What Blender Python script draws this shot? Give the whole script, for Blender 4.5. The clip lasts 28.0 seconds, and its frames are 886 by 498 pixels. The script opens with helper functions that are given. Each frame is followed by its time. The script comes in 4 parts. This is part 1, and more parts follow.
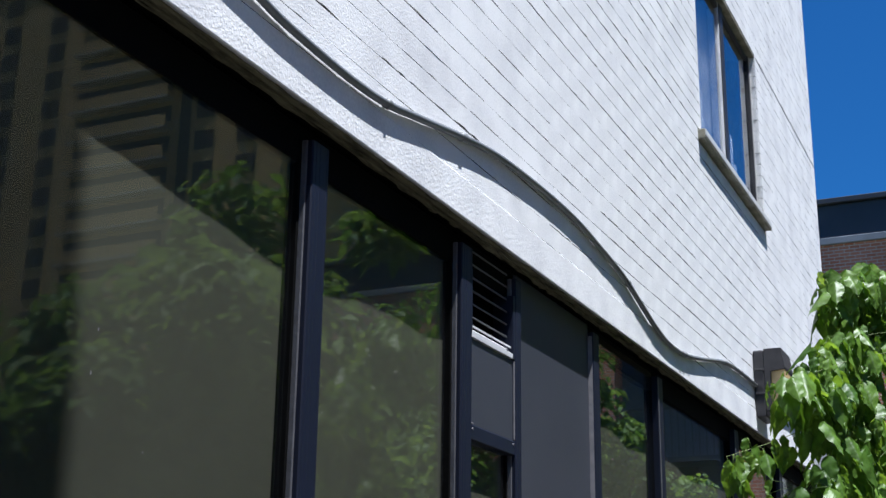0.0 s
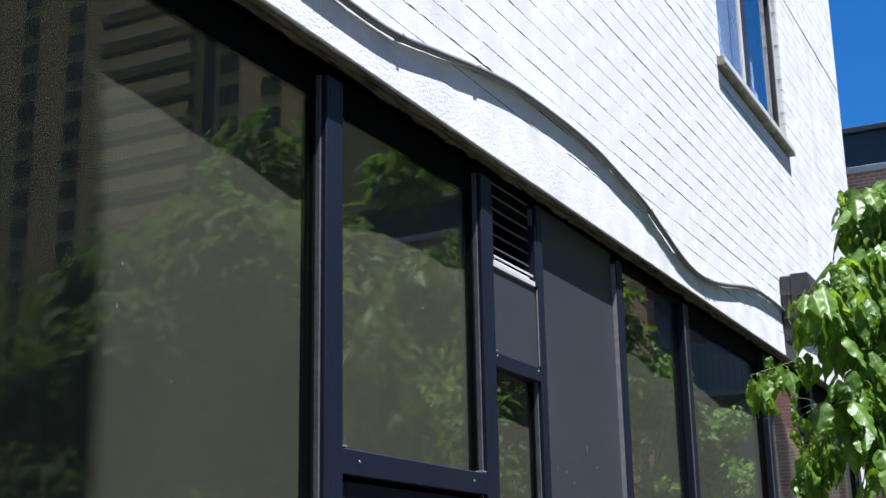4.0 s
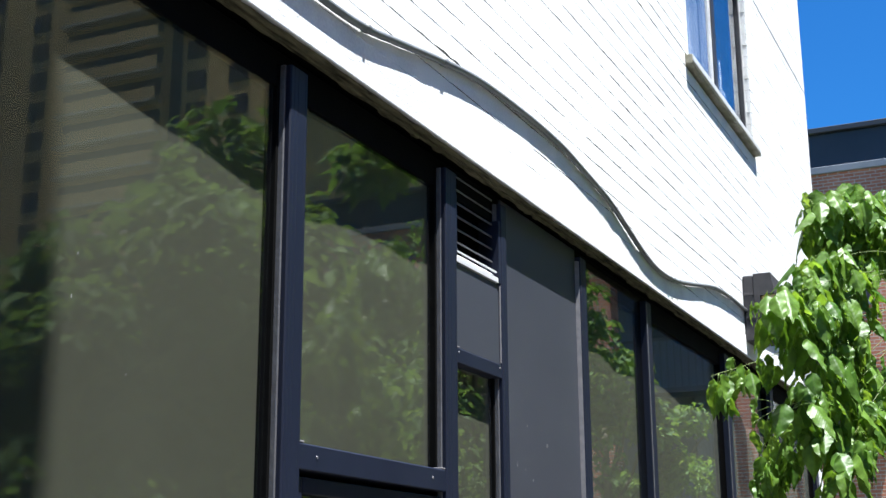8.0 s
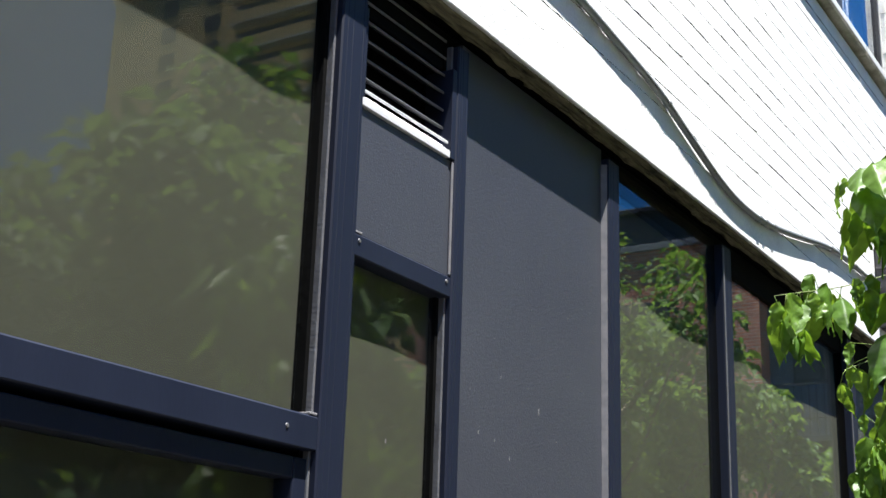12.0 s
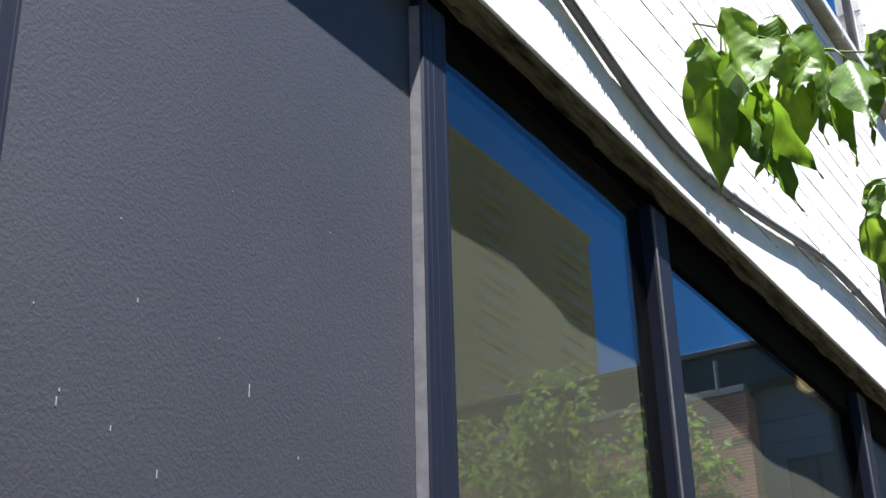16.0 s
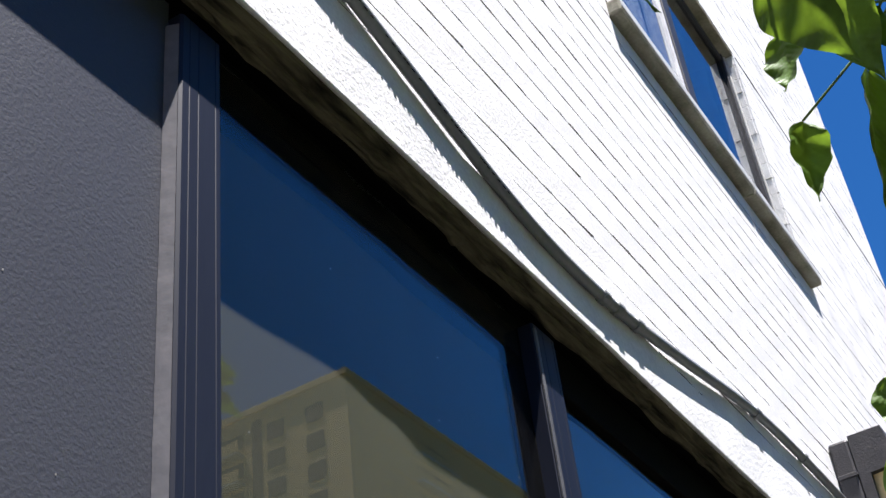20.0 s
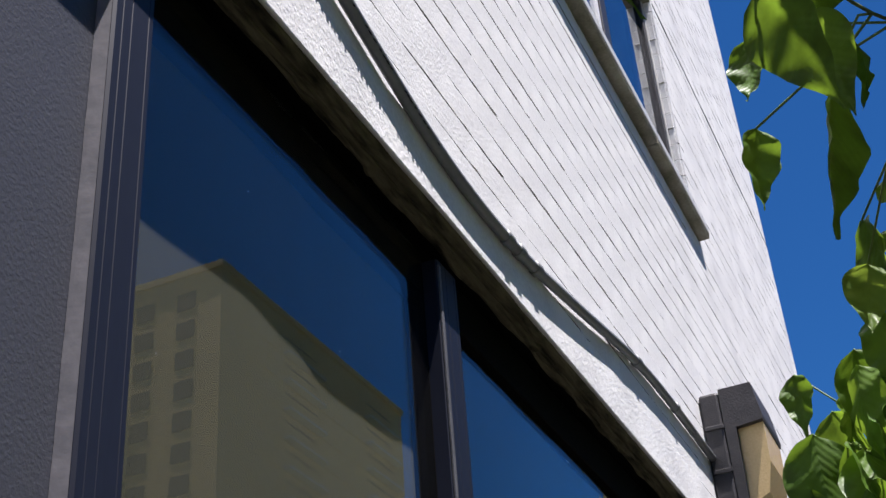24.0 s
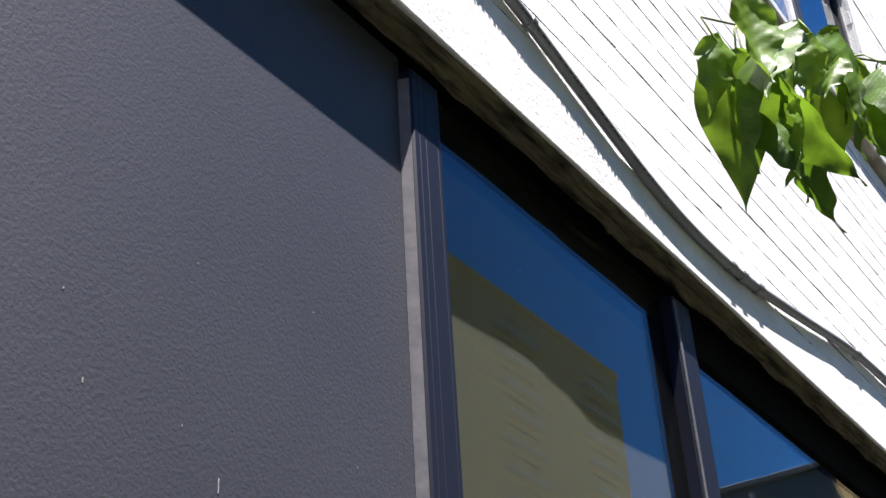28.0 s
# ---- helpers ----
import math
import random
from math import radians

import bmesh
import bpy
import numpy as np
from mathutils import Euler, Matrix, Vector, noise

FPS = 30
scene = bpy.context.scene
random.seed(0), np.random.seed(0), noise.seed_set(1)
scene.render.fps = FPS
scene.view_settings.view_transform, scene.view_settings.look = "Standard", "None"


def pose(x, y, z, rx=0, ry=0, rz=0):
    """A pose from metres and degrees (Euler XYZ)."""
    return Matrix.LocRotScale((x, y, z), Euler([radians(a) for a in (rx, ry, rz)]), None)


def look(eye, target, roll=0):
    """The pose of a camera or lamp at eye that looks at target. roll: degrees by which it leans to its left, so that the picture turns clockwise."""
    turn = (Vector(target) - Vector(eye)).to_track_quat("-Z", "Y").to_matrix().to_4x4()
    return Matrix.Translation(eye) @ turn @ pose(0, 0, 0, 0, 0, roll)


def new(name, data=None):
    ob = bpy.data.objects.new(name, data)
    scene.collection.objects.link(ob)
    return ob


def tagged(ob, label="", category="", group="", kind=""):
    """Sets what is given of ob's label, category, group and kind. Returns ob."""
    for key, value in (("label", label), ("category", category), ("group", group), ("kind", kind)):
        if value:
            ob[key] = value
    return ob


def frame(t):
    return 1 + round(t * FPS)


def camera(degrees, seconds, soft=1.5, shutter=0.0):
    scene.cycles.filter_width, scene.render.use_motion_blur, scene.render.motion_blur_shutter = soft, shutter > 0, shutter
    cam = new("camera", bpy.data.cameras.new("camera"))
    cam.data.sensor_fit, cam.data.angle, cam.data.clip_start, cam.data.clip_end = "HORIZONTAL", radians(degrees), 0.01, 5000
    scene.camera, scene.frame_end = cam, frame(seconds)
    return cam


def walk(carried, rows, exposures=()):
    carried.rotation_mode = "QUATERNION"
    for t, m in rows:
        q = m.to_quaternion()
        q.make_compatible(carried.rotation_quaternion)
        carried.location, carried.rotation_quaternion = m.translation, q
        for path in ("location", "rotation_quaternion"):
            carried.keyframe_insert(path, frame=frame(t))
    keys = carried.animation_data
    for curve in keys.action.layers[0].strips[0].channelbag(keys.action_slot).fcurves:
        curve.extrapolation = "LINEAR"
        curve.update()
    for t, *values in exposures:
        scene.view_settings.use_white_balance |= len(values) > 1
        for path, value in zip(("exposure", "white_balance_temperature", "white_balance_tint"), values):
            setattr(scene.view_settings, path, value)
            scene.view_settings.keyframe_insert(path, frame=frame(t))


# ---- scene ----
cam = camera(37.2, 28.0)
PATH = [
    (0, (0.406, -1.33, 1.673), (2.134, -0.519, 2.271), 0.8),
    (0.5, (0.408, -1.339, 1.659), (2.141, -0.519, 2.228), 0.8),
    (1, (0.402, -1.33, 1.659), (2.139, -0.508, 2.213), 0.8),
    (1.5, (0.41, -1.334, 1.64), (2.143, -0.505, 2.197), 0.2),
    (2, (0.396, -1.356, 1.626), (2.127, -0.517, 2.174), -0.3),
    (2.5, (0.395, -1.361, 1.624), (2.125, -0.515, 2.162), -0.7),
    (3, (0.385, -1.37, 1.622), (2.114, -0.515, 2.152), -0.9),
    (3.5, (0.389, -1.369, 1.623), (2.116, -0.508, 2.147), -1.1),
    (5.5, (0.403, -1.358, 1.619), (2.133, -0.496, 2.133), -1.1),
    (6, (0.405, -1.363, 1.62), (2.136, -0.504, 2.133), -1.1),
    (6.5, (0.401, -1.371, 1.624), (2.136, -0.516, 2.134), -0.9),
    (7, (0.399, -1.37, 1.619), (2.136, -0.523, 2.134), -1.0),
    (7.5, (0.399, -1.366, 1.623), (2.141, -0.533, 2.141), -0.8),
    (8, (0.417, -1.362, 1.638), (2.171, -0.545, 2.145), -0.3),
    (8.5, (0.464, -1.367, 1.662), (2.225, -0.55, 2.142), 0.5),
    (9, (0.579, -1.387, 1.673), (2.336, -0.544, 2.126), 0.8),
    (9.5, (0.725, -1.428, 1.654), (2.463, -0.537, 2.085), 1.1),
    (10, (0.944, -1.45, 1.649), (2.657, -0.496, 2.04), 2.0),
    (10.5, (1.22, -1.451, 1.585), (2.881, -0.423, 2.017), 1.2),
    (11, (1.434, -1.446, 1.606), (3.041, -0.377, 2.129), 2.8),
    (11.5, (1.62, -1.363, 1.608), (3.203, -0.298, 2.208), 2.1),
    (12, (1.804, -1.212, 1.595), (3.422, -0.19, 2.178), 1.9),
    (12.5, (2.021, -1.136, 1.62), (3.644, -0.112, 2.182), 1.1),
    (14.5, (2.874, -0.75, 1.591), (4.478, 0.137, 2.392), 0.6),
    (15, (3.085, -0.762, 1.599), (4.594, 0.193, 2.5), 1.0),
    (15.5, (3.179, -0.764, 1.605), (4.641, 0.176, 2.595), 0.0),
    (16, (3.239, -0.772, 1.629), (4.776, 0.177, 2.487), -1.6),
    (16.5, (3.333, -0.752, 1.631), (4.901, 0.195, 2.433), -2.6),
    (17, (3.497, -0.655, 1.672), (5.026, 0.185, 2.65), -2.7),
    (17.5, (3.661, -0.631, 1.669), (5.135, 0.205, 2.73), -3.6),
    (18, (3.734, -0.625, 1.666), (5.201, 0.234, 2.72), -4.3),
    (18.5, (3.762, -0.619, 1.665), (5.242, 0.16, 2.762), -6.4),
    (19, (3.779, -0.621, 1.677), (5.233, 0.138, 2.821), -6.5),
    (19.5, (3.78, -0.622, 1.67), (5.211, 0.128, 2.848), -7.0),
    (20, (3.782, -0.616, 1.665), (5.198, 0.124, 2.868), -7.6),
    (20.5, (3.766, -0.627, 1.657), (5.172, 0.11, 2.874), -7.6),
    (22.5, (3.734, -0.657, 1.679), (5.148, 0.088, 2.882), -5.6),
    (23, (3.756, -0.634, 1.685), (5.195, 0.09, 2.872), -6.3),
    (23.5, (3.767, -0.61, 1.697), (5.256, 0.076, 2.842), -6.0),
    (24, (3.746, -0.597, 1.695), (5.31, 0.037, 2.77), -4.6),
    (24.5, (3.729, -0.584, 1.68), (5.367, -0.004, 2.669), -3.5),
    (25, (3.729, -0.561, 1.666), (5.428, -0.005, 2.563), -4.1),
    (25.5, (3.702, -0.565, 1.662), (5.364, 0.078, 2.57), -2.2),
    (26, (3.667, -0.567, 1.639), (5.2, 0.187, 2.68), -1.9),
    (26.5, (3.665, -0.61, 1.635), (5.128, 0.219, 2.724), -3.0),
    (27, (3.605, -0.7, 1.623), (5.032, 0.236, 2.664), -3.1),
    (27.5, (3.506, -0.701, 1.644), (4.951, 0.213, 2.681), -3.4),
    (28, (3.401, -0.703, 1.633), (4.835, 0.212, 2.684), -3.6),
]
EXPOSURES = [(0, 1.04, 5700, 10), (2, 1.15, 5750, 10), (3.5, 1.33, 5800, 10), (5.5, 1.65, 5950, 8), (8, 1.79, 5950, 7), (11, 1.86, 6250, 7), (15, 1.93, 6150, 11), (17, 1.95, 6200, 11), (18.5, 1.86, 6300, 12), (20.5, 1.38, 6200, 14), (22.5, 1.15, 6200, 16), (24, 1.08, 6200, 17), (25, 1.08, 6150, 15), (26, 1.15, 6250, 17), (27, 1.45, 6300, 16), (28, 1.7, 6350, 15)]
walk(cam, [(t, look(eye, target, roll)) for t, eye, target, roll in PATH], EXPOSURES)

# ---- world, sun, exposure ----
SUN = Vector((-0.28, -1.0, 3.6)).normalized()
world = bpy.data.worlds.new("sky")
scene.world = world
world.use_nodes = True
wn = world.node_tree.nodes
sky = wn.new("ShaderNodeTexSky")
sky.sky_type = "NISHITA"
sky.sun_disc = False
sky.sun_elevation = math.asin(SUN.z)
sky.sun_rotation = math.atan2(SUN.x, SUN.y)
sky.air_density, sky.dust_density, sky.ozone_density = 1.0, 0.0, 4.0
wn["Background"].inputs["Strength"].default_value = 0.031
deep = wn.new("ShaderNodeMix")
deep.data_type, deep.blend_type = "RGBA", "MULTIPLY"
deep.inputs["Factor"].default_value, deep.inputs["B"].default_value = 1.0, (0.34, 0.97, 1.55, 1.0)
world.node_tree.links.new(sky.outputs[0], deep.inputs["A"])
world.node_tree.links.new(deep.outputs["Result"], wn["Background"].inputs["Color"])
sun_data = bpy.data.lights.new("sun", "SUN")
sun_data.energy, sun_data.angle, sun_data.color = 5.0, radians(0.45), (1.0, 0.95, 0.885)
sun = new("sun", sun_data)
sun.matrix_world = look(SUN * 60, (0, 0, 0))


# ---- materials ----
def rgb(c):
    return (c[0], c[1], c[2], 1.0)


def material(name, a, b, scale=6.0, rough=0.6, metal=0.0, bump=0.15, fine=120.0, spec=0.5, stretch=(1, 1, 1), vary=0.0, depth=0.004, big=0.9):
    """Two colours mixed by a coarse and a fine noise, with a fine relief."""
    m = bpy.data.materials.new(name)
    m.use_nodes = True
    n, l = m.node_tree.nodes, m.node_tree.links
    p = n["Principled BSDF"]
    geo = n.new("ShaderNodeTexCoord")
    mapping = n.new("ShaderNodeMapping")
    mapping.inputs["Scale"].default_value = stretch
    l.new(geo.outputs["Object"], mapping.inputs[0])
    coarse, grain = n.new("ShaderNodeTexNoise"), n.new("ShaderNodeTexNoise")
    coarse.inputs["Scale"].default_value, coarse.inputs["Detail"].default_value = scale, 6
    grain.inputs["Scale"].default_value, grain.inputs["Detail"].default_value = fine, 4
    l.new(mapping.outputs[0], coarse.inputs["Vector"])
    l.new(mapping.outputs[0], grain.inputs["Vector"])
    add = n.new("ShaderNodeMath")
    add.operation = "MULTIPLY_ADD"
    l.new(grain.outputs[0], add.inputs[0])
    add.inputs[1].default_value = 0.5
    l.new(coarse.outputs[0], add.inputs[2])
    ramp = n.new("ShaderNodeMapRange")
    ramp.inputs[1].default_value, ramp.inputs[2].default_value = 0.5, big + 0.1
    l.new(add.outputs[0], ramp.inputs[0])
    mix = n.new("ShaderNodeMix")
    mix.data_type = "RGBA"
    mix.inputs["A"].default_value, mix.inputs["B"].default_value = rgb(a), rgb(b)
    l.new(ramp.outputs[0], mix.inputs["Factor"])
    out = mix.outputs["Result"]
    if vary:
        info = n.new("ShaderNodeObjectInfo")
        hue = n.new("ShaderNodeHueSaturation")
        val = n.new("ShaderNodeMapRange")
        val.inputs[3].default_value, val.inputs[4].default_value = 1 - vary, 1 + vary
        l.new(info.outputs["Random"], val.inputs[0])
        l.new(val.outputs[0], hue.inputs["Value"])
        l.new(out, hue.inputs["Color"])
        out = hue.outputs[0]
    l.new(out, p.inputs["Base Color"])
    p.inputs["Roughness"].default_value, p.inputs["Metallic"].default_value = rough, metal
    p.inputs["Specular IOR Level"].default_value = spec
    if bump:
        bp = n.new("ShaderNodeBump")
        bp.inputs["Strength"].default_value, bp.inputs["Distance"].default_value = bump, depth
        l.new(grain.outputs[0], bp.inputs["Height"])
        l.new(bp.outputs[0], p.inputs["Normal"])
    return m


def glass_material(name, tint):
    m = bpy.data.materials.new(name)
    m.use_nodes = True
    p = m.node_tree.nodes["Principled BSDF"]
    p.inputs["Base Color"].default_value = rgb(tint)
    p.inputs["Transmission Weight"].default_value = 1.0
    p.inputs["Roughness"].default_value = 0.0
    p.inputs["IOR"].default_value = 1.35
    return m


def sheet_glass_material(name, tint, ior):
    """Flat clear glass: a dielectric gloss over a tinted, straight view through."""
    m = bpy.data.materials.new(name)
    m.use_nodes = True
    n, l = m.node_tree.nodes, m.node_tree.links
    p = n["Principled BSDF"]
    p.inputs["Base Color"].default_value = rgb((0, 0, 0))
    p.inputs["Roughness"].default_value = 0.0
    p.inputs["IOR"].default_value = ior
    clear, both = n.new("ShaderNodeBsdfTransparent"), n.new("ShaderNodeAddShader")
    clear.inputs[0].default_value = rgb(tint)
    l.new(p.outputs[0], both.inputs[0])
    l.new(clear.outputs[0], both.inputs[1])
    l.new(both.outputs[0], n["Material Output"].inputs["Surface"])
    return m


def brick_material(name, a, b, mortar, w=0.2, h=0.0677):
    m = bpy.data.materials.new(name)
    m.use_nodes = True
    n, l = m.node_tree.nodes, m.node_tree.links
    p = n["Principled BSDF"]
    co, sep, comb = n.new("ShaderNodeTexCoord"), n.new("ShaderNodeSeparateXYZ"), n.new("ShaderNodeCombineXYZ")
    l.new(co.outputs["Object"], sep.inputs[0])
    add = n.new("ShaderNodeMath")
    l.new(sep.outputs[0], add.inputs[0])
    l.new(sep.outputs[1], add.inputs[1])
    l.new(add.outputs[0], comb.inputs[0])
    l.new(sep.outputs[2], comb.inputs[1])
    t = n.new("ShaderNodeTexBrick")
    t.inputs["Color1"].default_value, t.inputs["Color2"].default_value, t.inputs["Mortar"].default_value = rgb(a), rgb(b), rgb(mortar)
    t.inputs["Scale"].default_value, t.inputs["Brick Width"].default_value, t.inputs["Row Height"].default_value = 1.0, w, h
    t.inputs["Mortar Size"].default_value, t.inputs["Mortar Smooth"].default_value = 0.008, 0.1
    l.new(comb.outputs[0], t.inputs["Vector"])
    noise_tex = n.new("ShaderNodeTexNoise")
    noise_tex.inputs["Scale"].default_value = 1.3
    l.new(co.outputs["Object"], noise_tex.inputs["Vector"])
    hue, val = n.new("ShaderNodeHueSaturation"), n.new("ShaderNodeMapRange")
    val.inputs[3].default_value, val.inputs[4].default_value = 0.7, 1.3
    l.new(noise_tex.outputs[0], val.inputs[0])
    l.new(val.outputs[0], hue.inputs["Value"])
    l.new(t.outputs[0], hue.inputs["Color"])
    l.new(hue.outputs[0], p.inputs["Base Color"])
    p.inputs["Roughness"].default_value = 0.85
    bp = n.new("ShaderNodeBump")
    bp.inputs["Strength"].default_value, bp.inputs["Distance"].default_value = 0.6, 0.01
    bp.invert = True
    l.new(t.outputs[1], bp.inputs["Height"])
    l.new(bp.outputs[0], p.inputs["Normal"])
    return m


def leaf_material(name, dark, light, veins=False):
    """Green leaf: lets light through, side veins as relief along the leaf's own length."""
    m = bpy.data.materials.new(name)
    m.use_nodes = True
    n, l = m.node_tree.nodes, m.node_tree.links
    p = n["Principled BSDF"]
    info = n.new("ShaderNodeObjectInfo")
    geo = n.new("ShaderNodeNewGeometry")
    add = n.new("ShaderNodeMath")
    l.new(info.outputs["Random"], add.inputs[0])
    l.new(geo.outputs["Random Per Island"], add.inputs[1])
    frac = n.new("ShaderNodeMath")
    frac.operation = "FRACT"
    l.new(add.outputs[0], frac.inputs[0])
    mix = n.new("ShaderNodeMix")
    mix.data_type = "RGBA"
    mix.inputs["A"].default_value, mix.inputs["B"].default_value = rgb(dark), rgb(light)
    l.new(frac.outputs[0], mix.inputs["Factor"])
    blotch, spread_of, shade = n.new("ShaderNodeTexNoise"), n.new("ShaderNodeMapRange"), n.new("ShaderNodeHueSaturation")
    blotch.inputs["Scale"].default_value, blotch.inputs["Detail"].default_value = 38.0, 5
    spread_of.inputs[1].default_value, spread_of.inputs[2].default_value = 0.3, 0.7
    spread_of.inputs[3].default_value, spread_of.inputs[4].default_value = 0.62, 1.25
    l.new(blotch.outputs[0], spread_of.inputs[0])
    l.new(spread_of.outputs[0], shade.inputs["Value"])
    l.new(mix.outputs["Result"], shade.inputs["Color"])
    l.new(shade.outputs[0], p.inputs["Base Color"])
    p.inputs["Roughness"].default_value = 0.43
    p.inputs["Specular IOR Level"].default_value = 0.36
    co = n.new("ShaderNodeTexCoord")
    noise_tex = n.new("ShaderNodeTexNoise")
    noise_tex.inputs["Scale"].default_value, noise_tex.inputs["Detail"].default_value = 60.0, 3
    l.new(co.outputs["Object"], noise_tex.inputs["Vector"])
    l.new(co.outputs["Object"], blotch.inputs["Vector"])
    bp = n.new("ShaderNodeBump")
    bp.inputs["Strength"].default_value, bp.inputs["Distance"].default_value = 0.25, 0.003
    l.new(noise_tex.outputs[0], bp.inputs["Height"])
    if veins:
        sep, side, run, wave, ridge, tot = n.new("ShaderNodeSeparateXYZ"), *(n.new("ShaderNodeMath") for _ in range(5))
        l.new(co.outputs["Object"], sep.inputs[0])
        side.operation = "ABSOLUTE"
        l.new(sep.outputs[0], side.inputs[0])
        run.operation = "ADD"
        l.new(sep.outputs[2], run.inputs[0])
        l.new(side.outputs[0], run.inputs[1])
        wave.operation, wave.inputs[1].default_value = "MULTIPLY", 700.0
        l.new(run.outputs[0], wave.inputs[0])
        ridge.operation = "SINE"
        l.new(wave.outputs[0], ridge.inputs[0])
        tot.operation, tot.inputs[1].default_value = "MULTIPLY_ADD", 0.09
        l.new(ridge.outputs[0], tot.inputs[0])
        l.new(noise_tex.outputs[0], tot.inputs[2])
        l.new(tot.outputs[0], bp.inputs["Height"])
        bp.inputs["Strength"].default_value, bp.inputs["Distance"].default_value = 0.7, 0.0014
    l.new(bp.outputs[0], p.inputs["Normal"])
    tr = n.new("ShaderNodeBsdfTranslucent")
    hue = n.new("ShaderNodeHueSaturation")
    hue.inputs["Hue"].default_value, hue.inputs["Saturation"].default_value, hue.inputs["Value"].default_value = 0.48, 1.08, 2.1
    l.new(shade.outputs[0], hue.inputs["Color"])
    l.new(hue.outputs[0], tr.inputs["Color"])
    blend = n.new("ShaderNodeMixShader")
    blend.inputs[0].default_value = 0.38
    l.new(p.outputs[0], blend.inputs[1])
    l.new(tr.outputs[0], blend.inputs[2])
    l.new(blend.outputs[0], n["Material Output"].inputs["Surface"])
    return m


M_PAINT = material("white_masonry_paint", (0.66, 0.66, 0.67), (0.85, 0.85, 0.845), 5.0, 0.75, 0, 0.75, 150.0, 0.3, depth=0.0021, big=0.75)
M_FRAME = material("navy_painted_aluminium", (0.0076, 0.0104, 0.0235), (0.0125, 0.0165, 0.033), 5.0, 0.48, 0, 0.06, 300.0, 0.24, stretch=(1, 1, 0.15), depth=0.001)
M_PANEL = material("grey_textured_panel", (0.036, 0.039, 0.053), (0.048, 0.0515, 0.067), 2.5, 0.5, 0, 0.45, 270.0, 0.45, depth=0.0013)
M_BEAD = material("weathered_aluminium", (0.09, 0.09, 0.1), (0.15, 0.15, 0.16), 30.0, 0.55, 0.3, 0.2, 200.0)
M_GASKET_AND_SHADE = material("black_rubber_and_head_shade", (0.002, 0.002, 0.002), (0.004, 0.004, 0.004), 8.0, 0.8, spec=0.06)
M_SEAL = material("grey_sealant", (0.12, 0.12, 0.13), (0.19, 0.18, 0.19), 40.0, 0.6, 0, 0.3, 90.0, depth=0.001)
M_LOUVRE = material("light_grey_louvre", (0.66, 0.66, 0.68), (0.8, 0.8, 0.81), 10.0, 0.45, 0.2)
M_RUST = material("rusted_lintel_steel", (0.008, 0.008, 0.005), (0.15, 0.138, 0.085), 30.0, 0.9, 0, 1.0, 70.0, 0.2, stretch=(0.3, 1.6, 1), depth=0.008, big=0.72)
M_JOINT = material("dirty_mortar_and_underside_shade", (0.09, 0.087, 0.08), (0.24, 0.235, 0.22), 9.0, 0.9, 0, 0.5, 150.0, 0.2)
M_SLAT_SHADE = material("shaded_grey_slat", (0.075, 0.077, 0.085), (0.11, 0.112, 0.12), 10.0, 0.6)
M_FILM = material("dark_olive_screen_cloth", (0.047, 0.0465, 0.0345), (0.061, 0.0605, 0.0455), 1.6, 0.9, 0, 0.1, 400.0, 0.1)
M_GLASS = sheet_glass_material("window_glass", (0.915, 0.935, 0.92), 1.34)
M_MIRRORGLASS = glass_material("coated_window_glass", (0.6, 0.65, 0.7))
M_MIRRORGLASS.node_tree.nodes["Principled BSDF"].inputs["IOR"].default_value = 2.3
M_PIPE = material("grey_conduit", (0.16, 0.17, 0.175), (0.24, 0.25, 0.255), 9.0, 0.5, 0.25, 0.15, 120.0)
M_LAMPBODY = material("dark_bronze_cast_metal", (0.035, 0.033, 0.036), (0.06, 0.056, 0.058), 18.0, 0.5, 0.2, 0.3, 220.0)
M_LENS = material("amber_prismatic_plastic", (0.62, 0.43, 0.18), (0.78, 0.58, 0.29), 6.0, 0.25, 0, 0.25, 160.0)
M_SILL = material("weathered_stone_sill", (0.15, 0.14, 0.09), (0.36, 0.34, 0.27), 12.0, 0.85, 0, 0.5, 120.0)
M_DARKFRAME = material("dark_window_metal", (0.03, 0.03, 0.033), (0.05, 0.05, 0.055), 10.0, 0.45, 0.3)
M_CURTAIN = material("pale_curtain_cloth", (0.5, 0.52, 0.55), (0.65, 0.66, 0.68), 4.0, 0.9)
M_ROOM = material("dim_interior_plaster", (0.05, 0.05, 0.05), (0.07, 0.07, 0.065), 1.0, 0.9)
M_CONCRETE = material("worn_asphalt_walk", (0.045, 0.041, 0.036), (0.07, 0.064, 0.056), 2.0, 0.9, 0, 0.5, 60.0)
M_ASPHALT = material("asphalt", (0.04, 0.04, 0.042), (0.065, 0.064, 0.063), 3.0, 0.9, 0, 0.6, 90.0)
M_GROUND = material("dry_grass_ground", (0.07, 0.09, 0.04), (0.13, 0.13, 0.08), 0.05, 0.95, 0, 0.3, 8.0)
M_BARK = material("grey_brown_bark", (0.09, 0.07, 0.05), (0.17, 0.14, 0.1), 12.0, 0.95, 0, 1.0, 60.0, stretch=(1, 1, 0.25), depth=0.01)
M_TWIG = material("green_brown_twig", (0.09, 0.12, 0.035), (0.16, 0.2, 0.06), 30.0, 0.7)
M_STALK = material("pale_green_stalk", (0.14, 0.22, 0.04), (0.22, 0.3, 0.07), 30.0, 0.55)
M_LEAF = leaf_material("leaf_green", (0.052, 0.12, 0.014), (0.138, 0.24, 0.036), True)
M_BUNCH = leaf_material("bunch_leaf_green", (0.056, 0.128, 0.015), (0.145, 0.25, 0.037), True)
